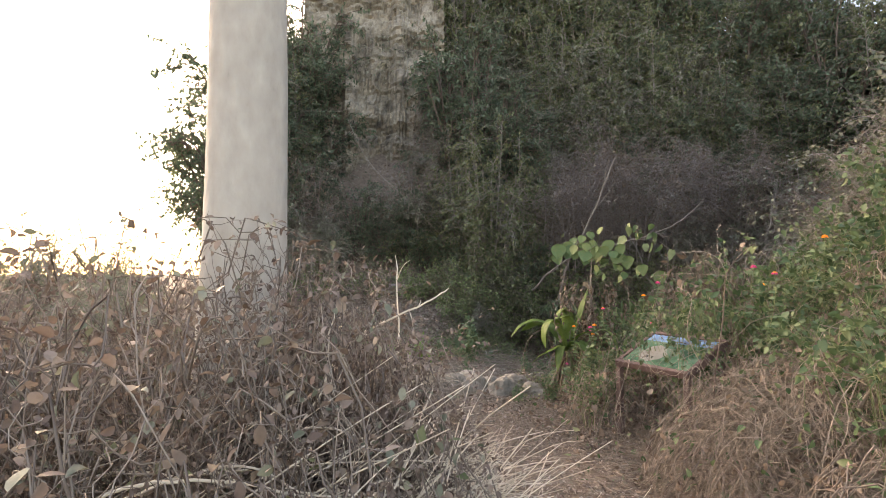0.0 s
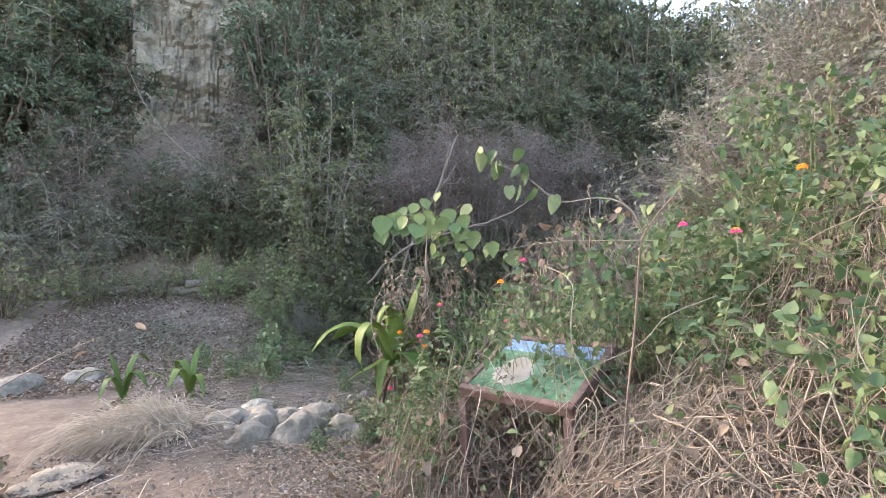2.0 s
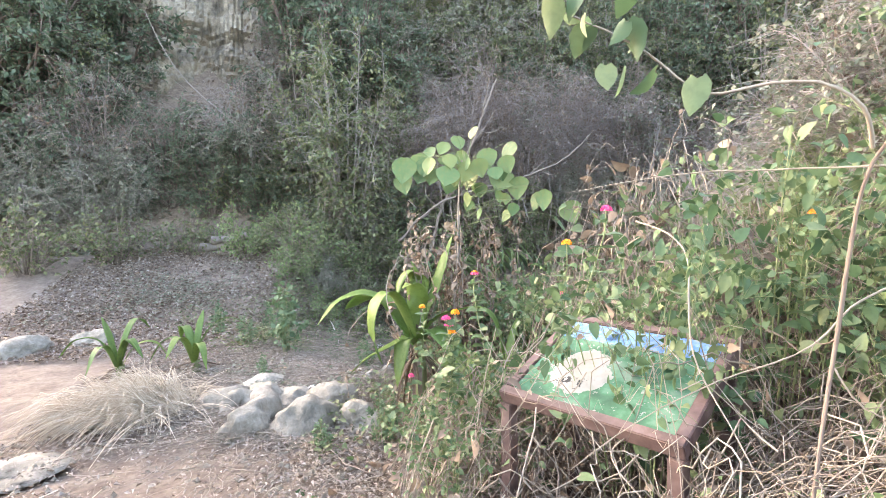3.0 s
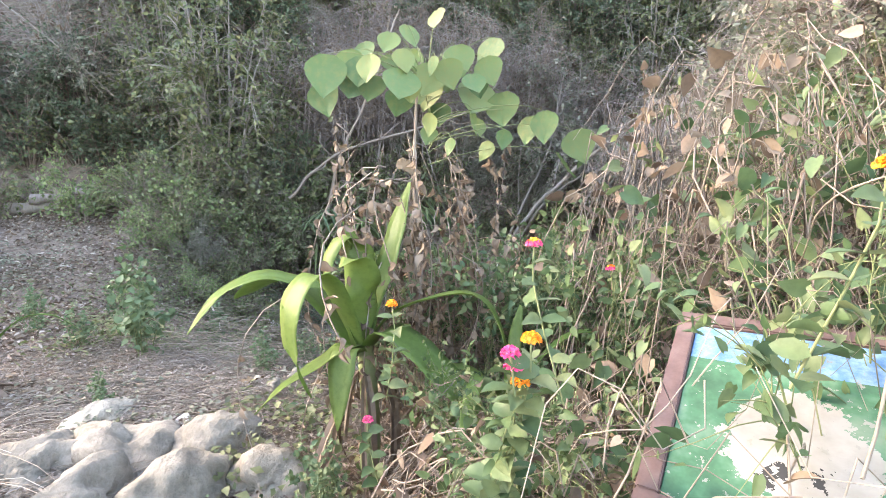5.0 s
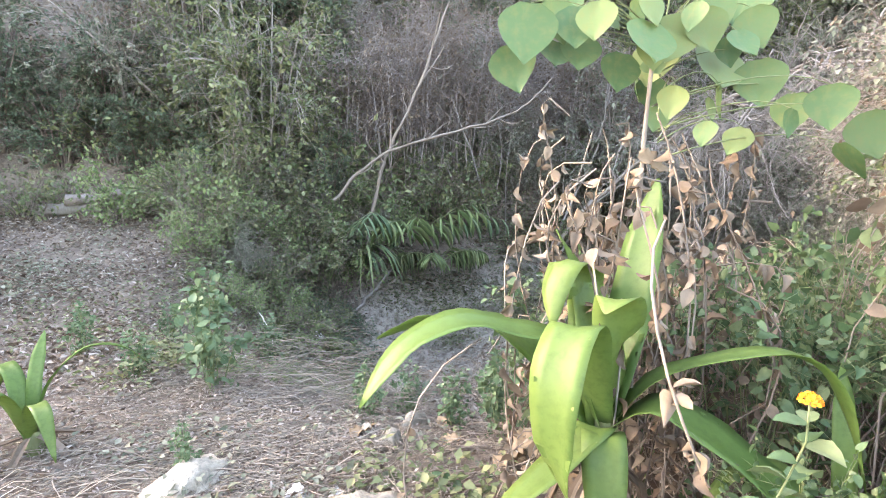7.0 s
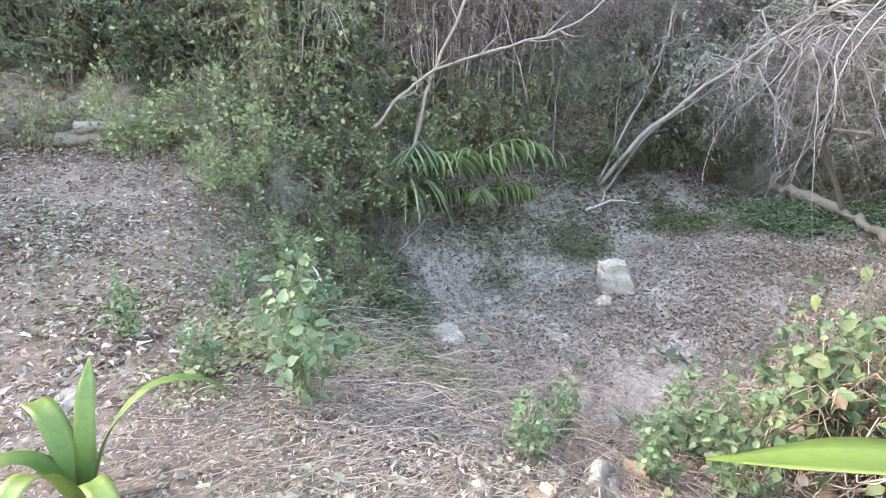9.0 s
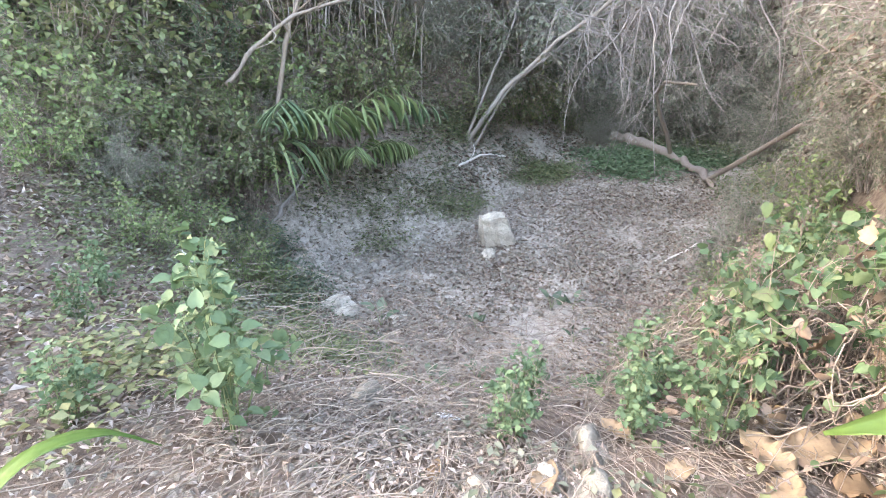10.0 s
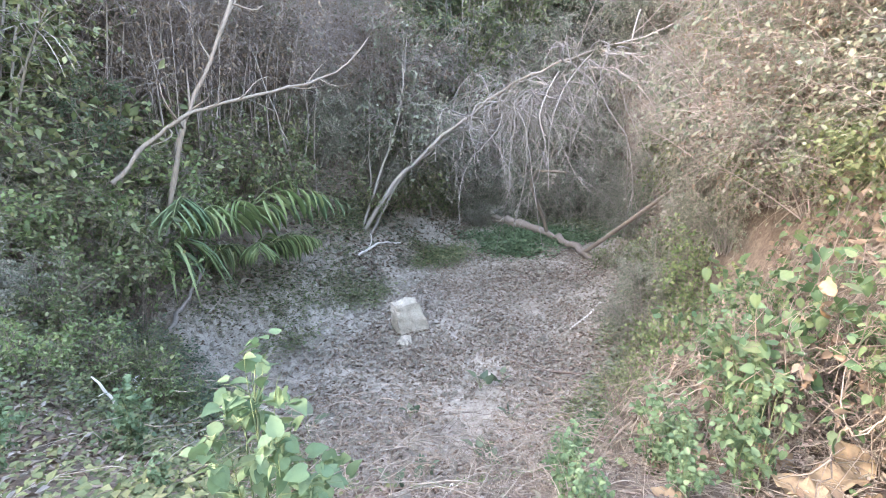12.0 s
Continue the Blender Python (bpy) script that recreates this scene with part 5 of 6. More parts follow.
# ---------- the dry creek bed ----------
bm = bmesh.new()
bmesh.ops.create_cube(bm, size=1.0)
bmesh.ops.subdivide_edges(bm, edges=bm.edges[:], cuts=7, use_grid_fill=True)
for v in bm.verts:
    c = v.co.copy()
    r_ = max(abs(c.x), abs(c.y), abs(c.z)) / max(c.length, 1e-6) * 0.5 * 1.45
    c = c.lerp(c * r_ * 1.0, 0.45)
    top_ = c.z + 0.5
    c.x = c.x * (0.86 - 0.3 * top_) - 0.05 * top_ + 0.10 * max(0, 0.35 - top_)
    c.y = c.y * (0.66 - 0.2 * top_)
    c.z = c.z * (0.80 - 0.35 * max(0, c.x))
    n_ = noise.fractal(v.co * 2.1 + Vector((4, 1, 7)), 0.9, 2.1, 4)
    v.co = c * (1 + 0.2 * n_)
boulder = tagged(new("boulder", bpy.data.meshes.new("boulder")), "pale limestone block standing in the creek bed", "rock")
bm.to_mesh(boulder.data)
bm.free()
boulder.data.polygons.foreach_set("use_smooth", np.full(len(boulder.data.polygons), False))
boulder.data.materials.append(M["pale_stone"])
boulder.matrix_basis = pose(6.85, 13.0, h(6.85, 13.0) + 0.27, 0, -7, -32)
stone("flat_rock", "low whitish rock lying on the silt", 3.1, 12.75, 0.42, 0.3, 0.2, 5.1, "pale_stone", 15, 0.3)
stone("flat_rock", "thin whitish slab lying on the silt", 3.55, 12.2, 0.4, 0.16, 0.07, 6.3, "pale_stone", -20, 0.3)
stone("flat_rock", "small pale stone beside the boulder", 6.35, 12.75, 0.2, 0.16, 0.12, 8.2, "pale_stone", 40, 0.3)
stone("white_fragment", "dirty white broken fragment on the bank", 2.55, 9.25, 0.17, 0.07, 0.05, 3.3, "litter_white", 30, 0.2, category="rubble")
stone("white_fragment", "dirty white plastic scrap below the bank", 1.95, 13.2, 0.16, 0.1, 0.09, 9.3, "litter_white", 30, 0.2, category="rubble")
for i, (x, y, sx, sy, sz, mt) in enumerate([(1.52, 7.62, 0.12, 0.1, 0.08, "stone"), (0.79, 7.2, 0.07, 0.05, 0.05, "litter_white"), (0.97, 7.15, 0.045, 0.04, 0.045, "litter_white"), (1.23, 7.62, 0.06, 0.05, 0.06, "pale_stone"), (1.1, 8.6, 0.13, 0.1, 0.08, "stone"),
        (1.35, 8.0, 0.07, 0.05, 0.05, "stone"), (0.25, 9.8, 0.1, 0.08, 0.06, "stone"), (1.0, 7.75, 0.06, 0.05, 0.05, "pale_stone"), (-0.7, 9.2, 0.14, 0.1, 0.07, "stone"), (-2.6, 9.6, 0.35, 0.25, 0.2, "stone"), (-2.0, 9.9, 0.28, 0.2, 0.16, "stone"), (-0.95, 6.2, 0.3, 0.24, 0.05, "stone"), (0.36, 7.42, 0.26, 0.17, 0.1, "pale_stone"), (1.32, 7.5, 0.1, 0.08, 0.07, "stone"), (1.25, 8.2, 0.1, 0.05, 0.03, "litter_white")]):
    stone("small_stone", "small grey stone lying in the leaf litter", x, y, sx, sy, sz, 11.1 + i * 0.9, mt, i * 50, 0.2, "stones in the litter")

# fallen log and bare sticks
G = lambda x, y, dz=0.03: (x, y, h(x, y) + dz)
stick("fallen_log", "grey fallen log lying across the green patch", [G(14.6, 15.2, 0.3), G(14.2, 13.6, 0.16), G(13.2, 12.0, 0.12), G(12.0, 10.9, 0.1)], 0.15, "dry_stem", 10, "log", 0.5, 0.12, 22, "", 3)
stick("bare_stick", "curved bare stick on the silt", [G(6.65, 10.85), G(6.6, 10.0), G(6.42, 9.21), G(5.9, 8.5)], 0.022, "brown_twig", 6, "stick", 0.6, 0.1, 18, "sticks on the ground", 2)
stick("bare_stick", "straight pale stick on the silt", [G(9.3, 9.95, 0.04), G(8.7, 10.0, 0.06), G(8.1, 10.2, 0.03)], 0.025, "pale_twig", 6, "stick", 0.6, 0.1, 10, "sticks on the ground")
stick("bare_stick", "pale stick at the edge of the thicket", [G(4.9, 8.3, 0.05), G(4.5, 8.0, 0.12), G(3.9, 7.75, 0.2)], 0.012, "pale_twig", 6, "stick", 0.6, 0.1, 12, "sticks on the ground", 1)
stick("bare_stick", "pale branch lying along the bank top", [G(8.2, 15.6, 0.08), G(9.3, 15.85, 0.1), G(10.3, 15.8, 0.06)], 0.04, "pale_twig", 6, "stick", 0.6, 0.12, 12, "sticks on the ground", 2)
stick("leaning_stick", "grey stick leaning on the eroded bank", [G(2.85, 14.45, -0.05), (3.4, 14.78, -0.95), (4.0, 15.1, -0.5)], 0.04, "grey_twig", 7, "stick", 0.7, 0.12, 14)
stick("bent_stick", "peeled bent stick standing in the weeds", [G(1.05, 11.25, -0.05), G(1.12, 11.4, 0.2), G(1.1, 11.5, 0.42), G(0.98, 11.55, 0.55)], 0.016, "pale_twig", 6, "stick", 0.6, 0.1, 12, "", 1)

# leaning trees over the far bank
lt = stick("leaning_tree", "bare grey trunk leaning out over the creek", [G(9.05, 16.2, -0.1), (10.0, 15.5, 0.9), (10.8, 14.4, 2.0), (11.0, 13.2, 2.8), (11.0, 12.1, 3.25), (11.1, 10.8, 3.6)], 0.066, "grey_twig", 9, "tree", 0.4, 0.08, 26)
o_ = np.array(lt.matrix_basis.translation)
n = 90
st = np.array([11.0, 12.4, 3.1]) + np.stack([R.normal(0, 0.25, n), R.uniform(-2.4, 1.9, n), R.normal(0, 0.12, n)], -1)
st[:, 2] = 2.45 + (13.0 - st[:, 1]) * 0.42 + R.normal(0, 0.08, n)
d = unit(np.stack([R.normal(0.1, 0.7, n), -R.uniform(-0.25, 1.0, n), R.normal(-0.1, 0.5, n)], -1))
L = R.uniform(0.8, 2.8, (n, 1))
br = bezier(st, st + d * L * 0.33 + R.normal(0, 0.16, st.shape) * L, st + d * L * 0.66 + R.normal(0, 0.2, st.shape) * L, st + d * L + R.normal(0, 0.15, st.shape) * L + np.array([0, 0, -1.0]) * L * R.uniform(0, 0.95, (n, 1)), 12)
br = br + np.cumsum(R.normal(0, 0.025, br.shape), 1)
for i in range(n):
    s = Soup()
    s.tubes(br[i:i + 1] - o_, 0.015 * np.linspace(1, 0.3, 12)[None] * R.uniform(0.6, 1.5), 5)
    part("bough", s, M["bleached_twig"], lt, "bare bleached bough")
q, e, _ = along(br, 1100)
w = unit(e * 0.6 + R.normal(0, 0.75, q.shape) + [0, 0, -0.15])
L = R.uniform(0.25, 0.9, (1100, 1))
tw = bezier(q, q + w * L * 0.3, q + w * L * 0.6 + R.normal(0, 0.06, q.shape), q + w * L + [0, 0, -0.2] * L, 6)
s = Soup()
s.tubes(tw - o_, 0.0055 * np.linspace(1, 0.4, 6)[None], 4)
part("twig_mass", s, M["bleached_twig"], lt, "spray of bare bleached twigs")
stick("slender_tree", "slender bare pale stem rising from the bank", [G(9.0, 16.2, -0.1), (9.9, 16.2, 0.9), (10.7, 16.2, 2.2), (11.0, 16.2, 3.4), (11.3, 16.3, 4.6)], 0.042, "grey_twig", 7, "tree", 0.4, 0.08, 18, "bare stems", 4)
stick("slender_tree", "slender bare grey stem leaning on the bank", [G(9.2, 16.1, -0.1), (10.2, 15.8, 0.7), (11.4, 15.4, 1.5), (12.6, 15.0, 2.2)], 0.045, "grey_twig", 7, "tree", 0.4, 0.08, 18, "bare stems", 5)
stick("bare_bough", "long bare pale bough hanging over the bank", [(2.7, 14.9, 1.0), (3.2, 14.85, 1.55), (3.9, 14.8, 2.05), (5.2, 14.8, 2.4), (6.8, 14.8, 2.85), (7.4, 14.8, 3.2), (8.0, 14.8, 3.8)], 0.035, "dry_stem", 7, "branch", 0.5, 0.1, 26, "bare boughs", 9)
stick("slender_tree", "reddish bare stem rising through the scrub", [G(3.3, 15.2, -0.1), (3.7, 15.0, 1.4), (3.95, 14.9, 2.1), (4.7, 14.9, 3.5), (5.4, 15.0, 5.2)], 0.045, "dry_stem", 7, "tree", 0.5, 0.1, 20, "bare stems", 9)
stick("bare_bough", "long pale bare twig slanting before the dark trees", [G(0.6, 16.6, 0.3), (0.4, 16.5, 2.3), (-1.45, 16.4, 4.3), (-2.27, 16.4, 4.95), (-2.9, 16.4, 5.9), (-3.3, 16.5, 6.9)], 0.02, "grey_twig", 6, "branch", 0.4, 0.1, 22, "bare boughs", 10)
for i in range(26):
    x, y = R.uniform(2.5, 14), R.uniform(16.2, 17.6)
    a, b = R.normal(0, 0.5), R.normal(0, 0.3)
    stick("slender_tree", "thin grey bare stem in the scrub", [G(x, y, -0.1), (x + a * 0.6, y + b, h(x, y) + 1.6), (x + a * 1.6 + R.normal(0, 0.3), y + b * 1.5, h(x, y) + R.uniform(2.8, 4.6))], R.uniform(0.015, 0.035), "grey_twig", 5, "tree", 0.35, 0.08, 12, "bare stems", 4)

# fan-leaved palm shrub under the bough
def frond(ob, base, way, ln, n, leaflet, mat="bright_leaf"):
    base, way = np.array(base, float), np.array(way, float)
    t = np.linspace(0, 1, 12)
    line = base + way * ln * t[:, None] + np.array([0, 0, 1]) * (ln * (0.35 * t - 0.62 * t ** 2))[:, None]
    s = Soup()
    s.tubes(line[None], 0.011 * np.linspace(1, 0.35, 12)[None], 5)
    fr = part("frond", s, M["green_stem"], ob, "arching frond with long narrow leaflets")
    f = Soup()
    u = np.linspace(0.22, 1, n)
    for sgn in (-1, 1):
        p = np.stack([np.interp(u, t, line[:, i]) for i in range(3)], -1)
        tan = unit(np.stack([np.interp(u, t, np.gradient(line[:, i])) for i in range(3)], -1))
        side = unit(np.cross(tan, [0, 0, 1.0])) * sgn
        f.leaves(p, tan * 0.55 + side * 0.75 + R.normal(0, 0.08, p.shape) - [0, 0, 0.85], leaflet * np.sin(np.pi * (0.15 + 0.8 * u)) ** 0.6 * R.uniform(0.85, 1.1, n), 0.085, "oval", 0.9, 0.1)
    part("leaf_fan", f, M[mat], fr)


palm = thing("palm_shrub", "green palm shrub with arching fronds on the bank", "palm", (4.4, 15.5, h(4.4, 15.5)))
for i in range(9):
    a = math.pi * (1.02 + 0.96 * i / 8) + R.uniform(-0.12, 0.12)
    frond(palm, (0.35 * math.cos(a) + R.normal(0, 0.3), 0.15 * math.sin(a), R.uniform(0.5, 0.95)), unit(np.array([math.cos(a), math.sin(a) * 0.7, R.uniform(0.3, 0.8)])), R.uniform(1.3, 2.3), 7, 0.7, "palm_leaf" if i % 3 else "bright_leaf")
palm2 = thing("palm_shrub", "green palm shrub with drooping fronds on the bank", "palm", (5.3, 15.5, h(5.3, 15.5)))
for i in range(10):
    a = 2 * math.pi * i / 10 + R.uniform(-0.2, 0.2)
    frond(palm2, (0.1 * math.cos(a), 0.1 * math.sin(a), 0.3), unit(np.array([math.cos(a), math.sin(a) * 0.7, 0.4])), R.uniform(1.0, 1.5), 13, 0.55, "palm_leaf" if i % 3 else "mid_leaf")
clump = thing("strap_clump", "clump of drooping sword-shaped green leaves on the bank", "plant", (3.35, 15.05, h(3.35, 15.05)))
for i in range(46):
    a, L = R.uniform(0, 2 * math.pi), R.uniform(0.6, 1.35)
    c_, s_ = math.cos(a), math.sin(a)
    part("leaf", strap_mesh([(0.05 * c_, 0.05 * s_, 0.5), (0.25 * L * c_, 0.25 * L * s_, 0.5 + 0.38 * L), (0.62 * L * c_, 0.62 * L * s_, 0.5 + 0.25 * L), (0.92 * L * c_, 0.92 * L * s_, 0.5 - 0.3 * L)], 0.05, 7, 0.3), M["palm_leaf" if i % 2 else "bright_leaf"], clump, smooth=True)

# green creepers on the bank and in the bed
def creeper(name, label, cx, cy, rx, ry, n, leaf, mat, hz=0.08, second=None):
    ob = thing(name, label, "ground cover", (cx, cy, h(cx, cy)), 0, "creepers", "stuff")
    for count, mt in ((n, mat), *( [second] if second else [])):
        k = R.normal(0, 0.5, (14, 2))
        c = k[R.integers(0, 14, count)] + R.normal(0, 0.22, (count, 2))
        x, y = cx + rx * c[:, 0], cy + ry * c[:, 1]
        p = np.stack([x - cx, y - cy, height(x, y) - h(cx, cy) + R.uniform(0.02, 1, count) ** 2 * hz + 0.02], -1)
        f = Soup()
        f.leaves(p, np.stack([R.normal(size=count), R.normal(size=count), R.uniform(0, 0.5, count)], -1), leaf * R.uniform(0.5, 1.4, count), 0.65, "blade", 0.75)
        part("leaf_mat", f, M[mt], ob)
    return ob


creeper("creeper", "bright green creeping plants round the fallen log", 13.2, 13.2, 1.6, 1.7, 9000, 0.1, "bright_leaf", 0.16)
creeper("creeper", "bright green creeping plants behind the log", 15.0, 11.6, 1.6, 1.6, 5000, 0.1, "bright_leaf", 0.14)
creeper("creeper", "green creeping plants below the leaning trunks", 10.8, 15.0, 1.2, 0.9, 3500, 0.08, "mid_leaf", 0.12)
creeper("creeper", "small-leaved creepers hanging on the eroded bank", 4.9, 14.9, 1.5, 0.7, 4200, 0.06, "mid_leaf", 0.15)
creeper("creeper", "small-leaved creepers on the eroded bank", 7.6, 15.2, 1.2, 0.6, 2600, 0.06, "mid_leaf", 0.12)
creeper("creeper", "dense small-leaved weeds on the bank", 1.9, 12.0, 0.9, 1.3, 6000, 0.05, "mid_leaf", 0.25, (1300, "olive_leaf"))
creeper("creeper", "dense small-leaved weeds on the bank", 2.6, 13.7, 1.0, 0.8, 5200, 0.05, "dark_leaf", 0.2, (1500, "mid_leaf"))
creeper("creeper", "sparse green weeds on the path", 0.1, 11.5, 1.4, 1.6, 2600, 0.045, "mid_leaf", 0.12)
creeper("creeper", "sparse green weeds on the path's far end", -1.6, 12.6, 1.6, 1.8, 2400, 0.05, "olive_leaf", 0.12)
creeper("creeper", "green sprouts along the creek's edge", 2.7, 9.6, 0.8, 0.7, 1600, 0.05, "mid_leaf", 0.12)
creeper("creeper", "green sprouts along the thicket's edge", 4.6, 8.7, 1.0, 0.5, 2200, 0.06, "light_leaf", 0.2)
creeper("creeper", "low sprouts under the strap-leaved plant", 1.35, 6.7, 0.45, 0.6, 700, 0.05, "mid_leaf", 0.14)
creeper("creeper", "low sprouts beside the rocks", 0.6, 7.6, 0.7, 0.5, 700, 0.04, "olive_leaf", 0.1)
creeper("creeper", "green weeds among the russet thicket", -1.9, 1.9, 1.6, 1.1, 1100, 0.06, "mid_leaf", 0.9)
creeper("creeper", "low green herbs between path and rocks", 0.55, 9.6, 0.7, 0.7, 1400, 0.05, "mid_leaf", 0.2)

creeper("creeper", "low weeds on the bank behind the silt", 8.5, 16.6, 2.2, 0.7, 5000, 0.07, "mid_leaf", 0.3, (2500, "olive_leaf"))
creeper("creeper", "low weeds at the head of the creek", 15.8, 13.6, 1.4, 2.2, 5000, 0.09, "olive_leaf", 0.3, (3000, "mid_leaf"))
creeper("creeper", "low weeds on the bank beside the path", 0.9, 13.0, 0.9, 1.0, 3000, 0.05, "mid_leaf", 0.18, (1500, "olive_leaf"))
creeper("creeper", "low weeds at the foot of the near hillside", 6.5, 8.7, 1.4, 0.6, 4500, 0.06, "mid_leaf", 0.25, (3000, "olive_leaf"))
creeper("creeper", "low weeds at the foot of the near hillside", 9.0, 8.9, 1.6, 0.7, 4000, 0.07, "olive_leaf", 0.3, (2500, "mid_leaf"))
# ---------- herbs at the bank's edge ----------
herb = shrub("green_herb", "upright fresh green herb with heart-shaped leaves", "herb", (0.47, 8.68, h(0.47, 8.68)), 0, "green_stem", "bright_leaf", "herbs at the bank",
    rx=0.2, rz=1.0, stems=11, twigs=110, leaves=400, leaf=0.052, width=0.85, shape="heart", thick=0.006, droop=0.25, twig_len=0.14, up=0.7, base=0.3)
spread_copies(herb, [(-0.03, 9.15, 0, 0.48, 80), (1.32, 7.87, 0, 0.42, 30), (1.95, 7.32, 0, 0.62, 210), (1.75, 7.55, 0, 0.45, 300), (2.15, 7.7, 0, 0.6, 10), (0.5, 9.6, 0, 0.35, 120), (0.1, 10.4, 0, 0.4, 260), (2.5, 7.4, 0, 0.8, 60),
    (1.65, 8.05, 0, 0.4, 90), (0.3, 11.0, 0, 0.5, 0), (1.05, 11.2, 0, 0.75, 170), (-0.5, 9.9, 0, 0.5, 220), (0.9, 6.0, 0, 0.3, 40), (0.35, 7.6, 0, 0.28, 10), (1.3, 5.95, 0, 0.4, 99)])
tall = shrub("tall_herb", "tall thin herb with small heart leaves in the straw", "herb", (2.45, 7.08, h(2.45, 7.08)), 0, "dry_stem", "light_leaf", "tall herbs",
    rx=0.3, rz=1.5, stems=7, twigs=50, leaves=130, leaf=0.06, width=0.85, shape="heart", thick=0.006, droop=0.3, twig_len=0.2, up=0.6, base=0.5)
spread_copies(tall, [(2.8, 7.35, 0, 0.95, 70), (3.1, 7.0, 0, 1.1, 140), (3.3, 7.7, 0, 0.9, 200), (2.65, 6.8, 0, 1.0, 260), (3.6, 7.4, 0, 1.2, 20)])
taro = thing("taro_sprout", "dark green arrow-leaved sprout in the silt", "plant", G(5.67, 10.74, 0.0), 0, "dark sprouts")
for i in range(4):
    a, L = i * 1.7, 0.16 + 0.05 * (i % 3)
    s, f = Soup(), Soup()
    tip_ = np.array([0.09 * math.cos(a), 0.09 * math.sin(a), L])
    s.tubes(bezier(np.zeros((1, 3)), np.array([[0, 0, L * 0.4]]), (tip_ * [0.6, 0.6, 0.9])[None], tip_[None], 5), np.full((1, 5), 0.005), 4)
    lf = part("stalk", s, M["green_stem"], taro)
    f.leaves(tip_[None], np.array([[math.cos(a), math.sin(a), 0.9]]), np.array([0.17]), 0.75, "heart", 0.2)
    part("blade", f, M["dark_leaf"], lf)
for x, y, sc in [(3.45, 12.1, 1.2), (4.2, 9.95, 0.9), (4.0, 9.7, 0.8), (4.5, 11.2, 0.7), (2.9, 10.2, 0.8), (3.6, 10.3, 0.7), (5.2, 10.0, 0.8), (2.6, 10.6, 0.7), (1.95, 9.2, 0.6), (5.9, 10.5, 0.8)]:
    copy_thing(taro, pose(x, y, h(x, y), 0, 0, x * 90)).scale = (sc, sc, sc)
# large curled dead leaves
def dead_leaf(x, y, z, ln, tilt, turn):
    bm = strap_mesh([(-0.5 * ln, 0, 0.05 * ln), (-0.2 * ln, 0.03 * ln, 0.12 * ln), (0.15 * ln, -0.02 * ln, 0.06 * ln), (0.5 * ln, 0.05 * ln, 0.18 * ln)], ln * 0.55, 10, 0.45, 0.5, 0.9, 0.25)
    me = bpy.data.meshes.new("dead_leaf")
    bm.to_mesh(me)
    bm.free()
    me.materials.append(M["tan_leaf"])
    me.polygons.foreach_set("use_smooth", np.full(len(me.polygons), True))
    ob = tagged(new("dead_leaf", me), "large curled tan dead leaf", "leaf", "large dead leaves")
    ob.matrix_basis = pose(x, y, z, tilt, tilt * 0.4, turn)


for x, y, ln, tn in [(1.22, 7.6, 0.16, 20), (1.95, 7.12, 0.24, 60), (2.1, 7.0, 0.26, 130), (1.8, 7.0, 0.2, 10), (2.25, 7.2, 0.24, 200), (1.7, 7.6, 0.15, 80), (2.0, 6.8, 0.22, 300), (1.6, 7.3, 0.14, 170), (0.95, 7.9, 0.1, 40), (0.5, 7.9, 0.1, 140), (1.85, 5.9, 0.18, 10), (1.65, 5.8, 0.2, 100), (1.9, 6.75, 0.22, 220), (2.35, 6.9, 0.25, 15)]:
    dead_leaf(x, y, h(x, y) + 0.03, ln, R.uniform(-10, 10), tn)
for x, y, z in [(2.42, 7.07, 0.75), (2.45, 7.1, 0.62), (2.35, 7.1, 0.28), (1.86, 6.3, 1.35), (1.92, 6.35, 1.25), (2.4, 6.6, 0.8), (2.6, 6.4, 0.9)]:
    dead_leaf(x, y, z, 0.12, 70, R.uniform(0, 360))

# ---------- logs and rubbish at the path's far end ----------
stick("fallen_log", "pale grey log lying at the path's far end", [G(-2.1, 15.3, 0.12), G(-1.2, 15.45, 0.14), G(-0.5, 15.4, 0.12)], 0.11, "grey_twig", 9, "log", 0.8, 0.08, 12, "logs")
stick("fallen_log", "pale split log lying on the other", [G(-1.7, 15.25, 0.3), G(-0.8, 15.4, 0.34)], 0.09, "russet_twig", 9, "log", 0.8, 0.08, 10, "logs")
creeper("leaf_heap", "heap of dark red dead leaves beside the logs", -0.45, 15.3, 0.5, 0.35, 1600, 0.09, "red_leaf", 0.35)

# ---------- leaf litter ----------
def litter(name, label, n, where, size, mats, up=0.72, lift=0.03):
    ob = thing(name, label, "leaf litter", (0, 0, 0), 0, "", "stuff")
    x, y = where(n)
    for i, mt in enumerate(mats):
        xs_, ys_ = x[i::len(mats)], y[i::len(mats)]
        k = len(xs_)
        p = np.stack([xs_, ys_, height(xs_, ys_) + R.uniform(0.0, lift, k) + 0.03], -1)
        f = Soup()
        f.leaves(p, np.stack([R.normal(size=k), R.normal(size=k), R.normal(0, 0.25, k)], -1), size * R.uniform(0.3, 1.0, k) ** 1.5 * 1.5, 0.42, "blade", up, 0.2)
        part("leaf_mat", f, M[mt], ob)


def in_box(x0, x1, y0, y1, test=None):
    def pick(n):
        x, y = R.uniform(x0, x1, n * 2), R.uniform(y0, y1, n * 2)
        c = np.array([noise.noise(Vector((a * 0.9, b * 0.9, 1.7))) for a, b in zip(x, y)])
        ok = R.uniform(-0.75, 0.4, n * 2) < c
        if test is not None:
            ok &= test(x, y)
        return x[ok], y[ok]
    return pick


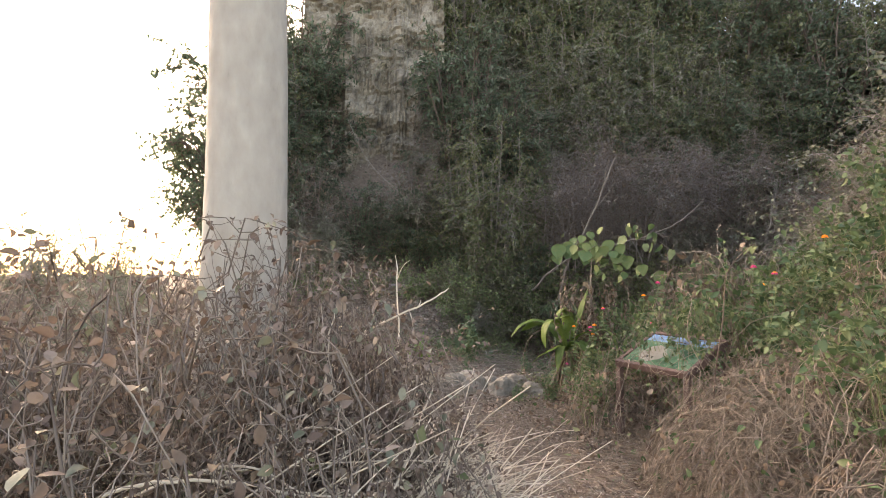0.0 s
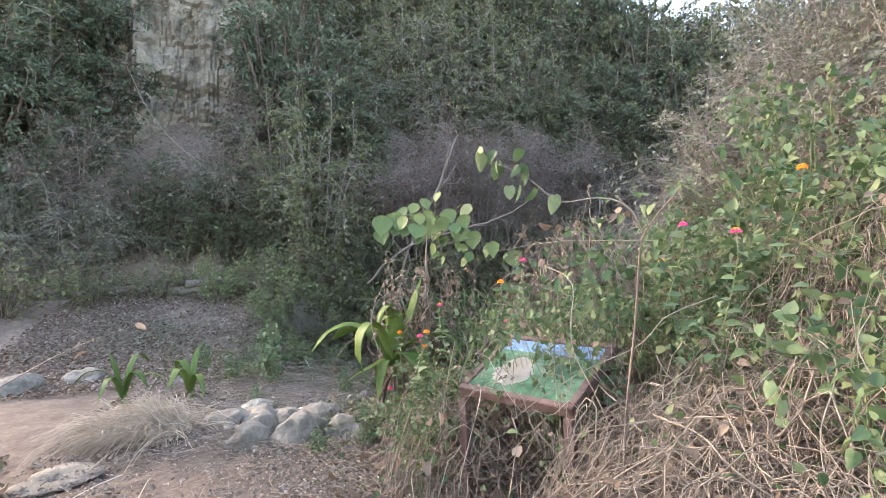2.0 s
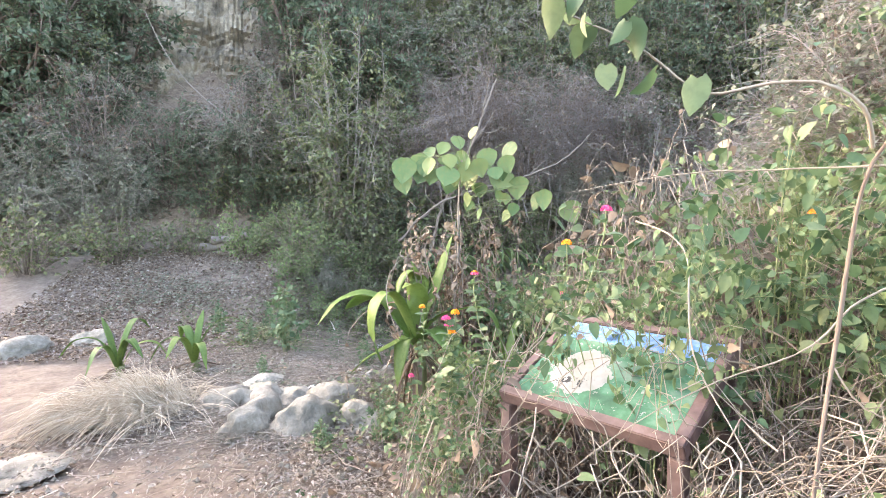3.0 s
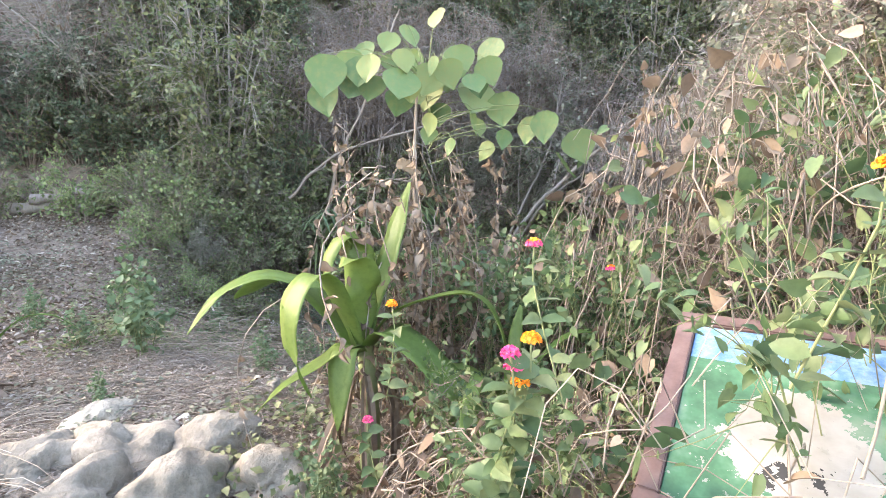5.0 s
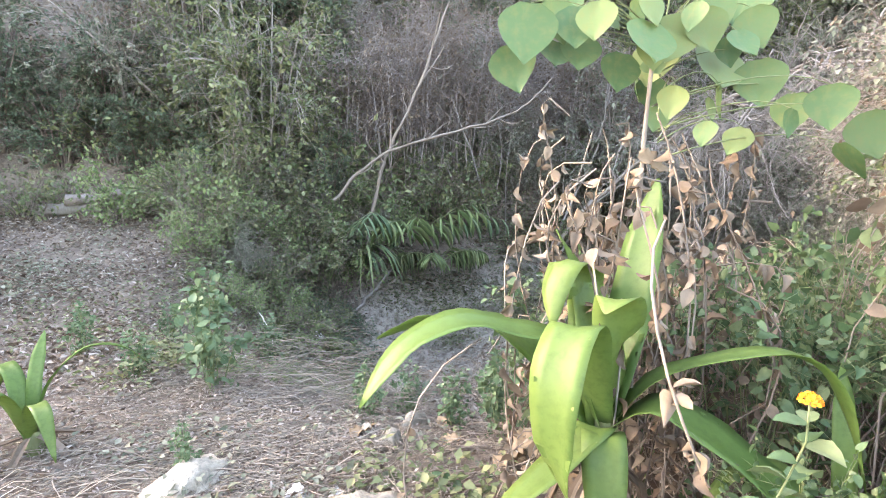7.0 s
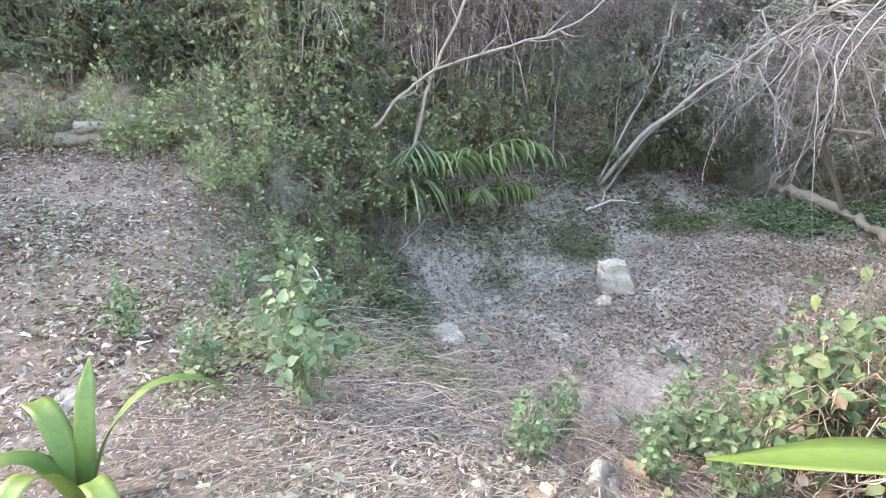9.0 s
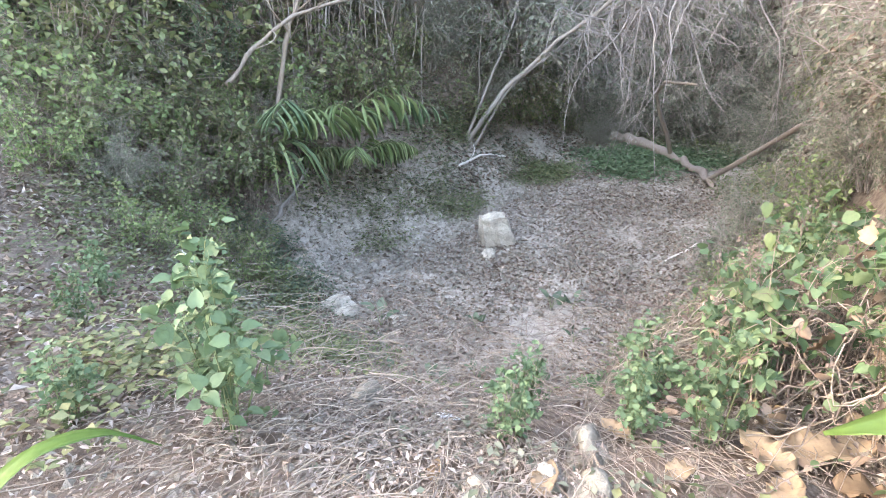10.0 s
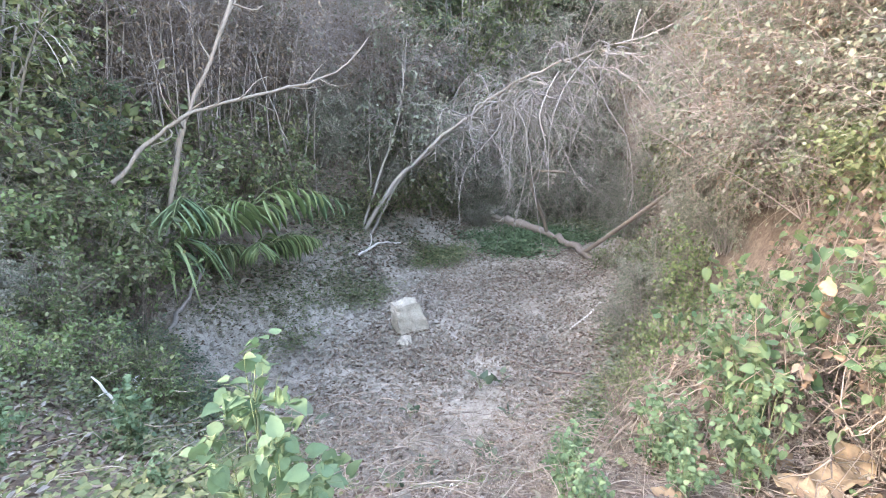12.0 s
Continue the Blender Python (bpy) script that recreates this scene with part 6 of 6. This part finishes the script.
litter("leaf_litter", "brown fallen leaves covering the path", 52000, in_box(-1.2, 3.2, 2.6, 9.4), 0.029, ("litter", "litter", "litter"))
litter("leaf_litter", "brown fallen leaves under the thickets", 12000, in_box(-2, 4.0, 0.3, 3.4), 0.06, ("litter", "dry_leaf"))
litter("leaf_litter", "brown fallen leaves in the creek bed", 48000, in_box(1.5, 13, 8.6, 15.8, lambda x, y: (creek(x, y)[0] < 4.8) & ((creek(x, y)[2] < 1.9) | (R.uniform(size=len(x)) < 0.3))), 0.06, ("litter", "dry_leaf", "dry_leaf"))
litter("leaf_litter", "brown fallen leaves on the path's far end", 26000, in_box(-4, 2.4, 9, 16.5), 0.06, ("litter", "dry_leaf"))
litter("leaf_litter", "dead leaves on the far slope", 20000, in_box(-6, 17, 15.2, 19), 0.11, ("dry_leaf", "olive_leaf"))
straw_heap("straw_litter", "dry stalks strewn over the ground", 0.7, 8.0, 0.65, 1900, 0.3, 0.08, 0.05, 0.0, "straw", 0.0022)
straw_heap("straw_litter", "dry stalks strewn over the bank's edge", 1.6, 8.2, 0.6, 1500, 0.3, 0.08, 0.05, 1.0, "dry_stem", 0.0025)
straw_heap("straw_litter", "dry stalks strewn beside the rocks", 0.2, 7.2, 0.5, 420, 0.45, 0.08, 0.1, 0.3, "straw", 0.0028)
straw_heap("straw_litter", "dry stalks strewn over the path", 0.8, 5.4, 0.7, 800, 0.24, 0.08, 0.05, 1.5, "straw", 0.0022)

# ---------- clods and pebbles ----------
def clods(name, label, n, where, size, mat):
    x, y = where(n)
    n = len(x)
    o8 = np.array([(1, 0, 0), (0, 1, 0), (-1, 0, 0), (0, -1, 0), (0, 0, 0.8), (0, 0, -0.6)])
    f8 = np.array([(0, 1, 4), (1, 2, 4), (2, 3, 4), (3, 0, 4), (1, 0, 5), (2, 1, 5), (3, 2, 5), (0, 3, 5)])
    v = o8[None] * (1 + R.normal(0, 0.25, (n, 6, 1))) * (size * R.uniform(0.3, 1.0, (n, 1, 1)) ** 1.5)
    a = R.uniform(0, 6.28, n)[:, None]
    v = np.stack([v[..., 0] * np.cos(a) - v[..., 1] * np.sin(a), v[..., 0] * np.sin(a) + v[..., 1] * np.cos(a), v[..., 2]], -1)
    v += np.stack([x, y, height(x, y) + 0.03], -1)[:, None]
    ob = thing(name, label, "pebbles", (0, 0, 0), 0, "", "stuff")
    s = Soup()
    s.add(v, (f8[None] + (np.arange(n) * 6)[:, None, None]).reshape(-1, 3))
    part("clod_mass", s, M[mat], ob, smooth=False)


clods("clods", "crumbs of grey silt and pebbles on the creek bed", 9000, in_box(2.0, 13, 8.8, 15.8, lambda x, y: creek(x, y)[0] < 4.4), 0.06, "stone")
clods("pebbles", "small grey pebbles on the path", 5000, in_box(-1.2, 2.6, 3.0, 9.6), 0.028, "stone")
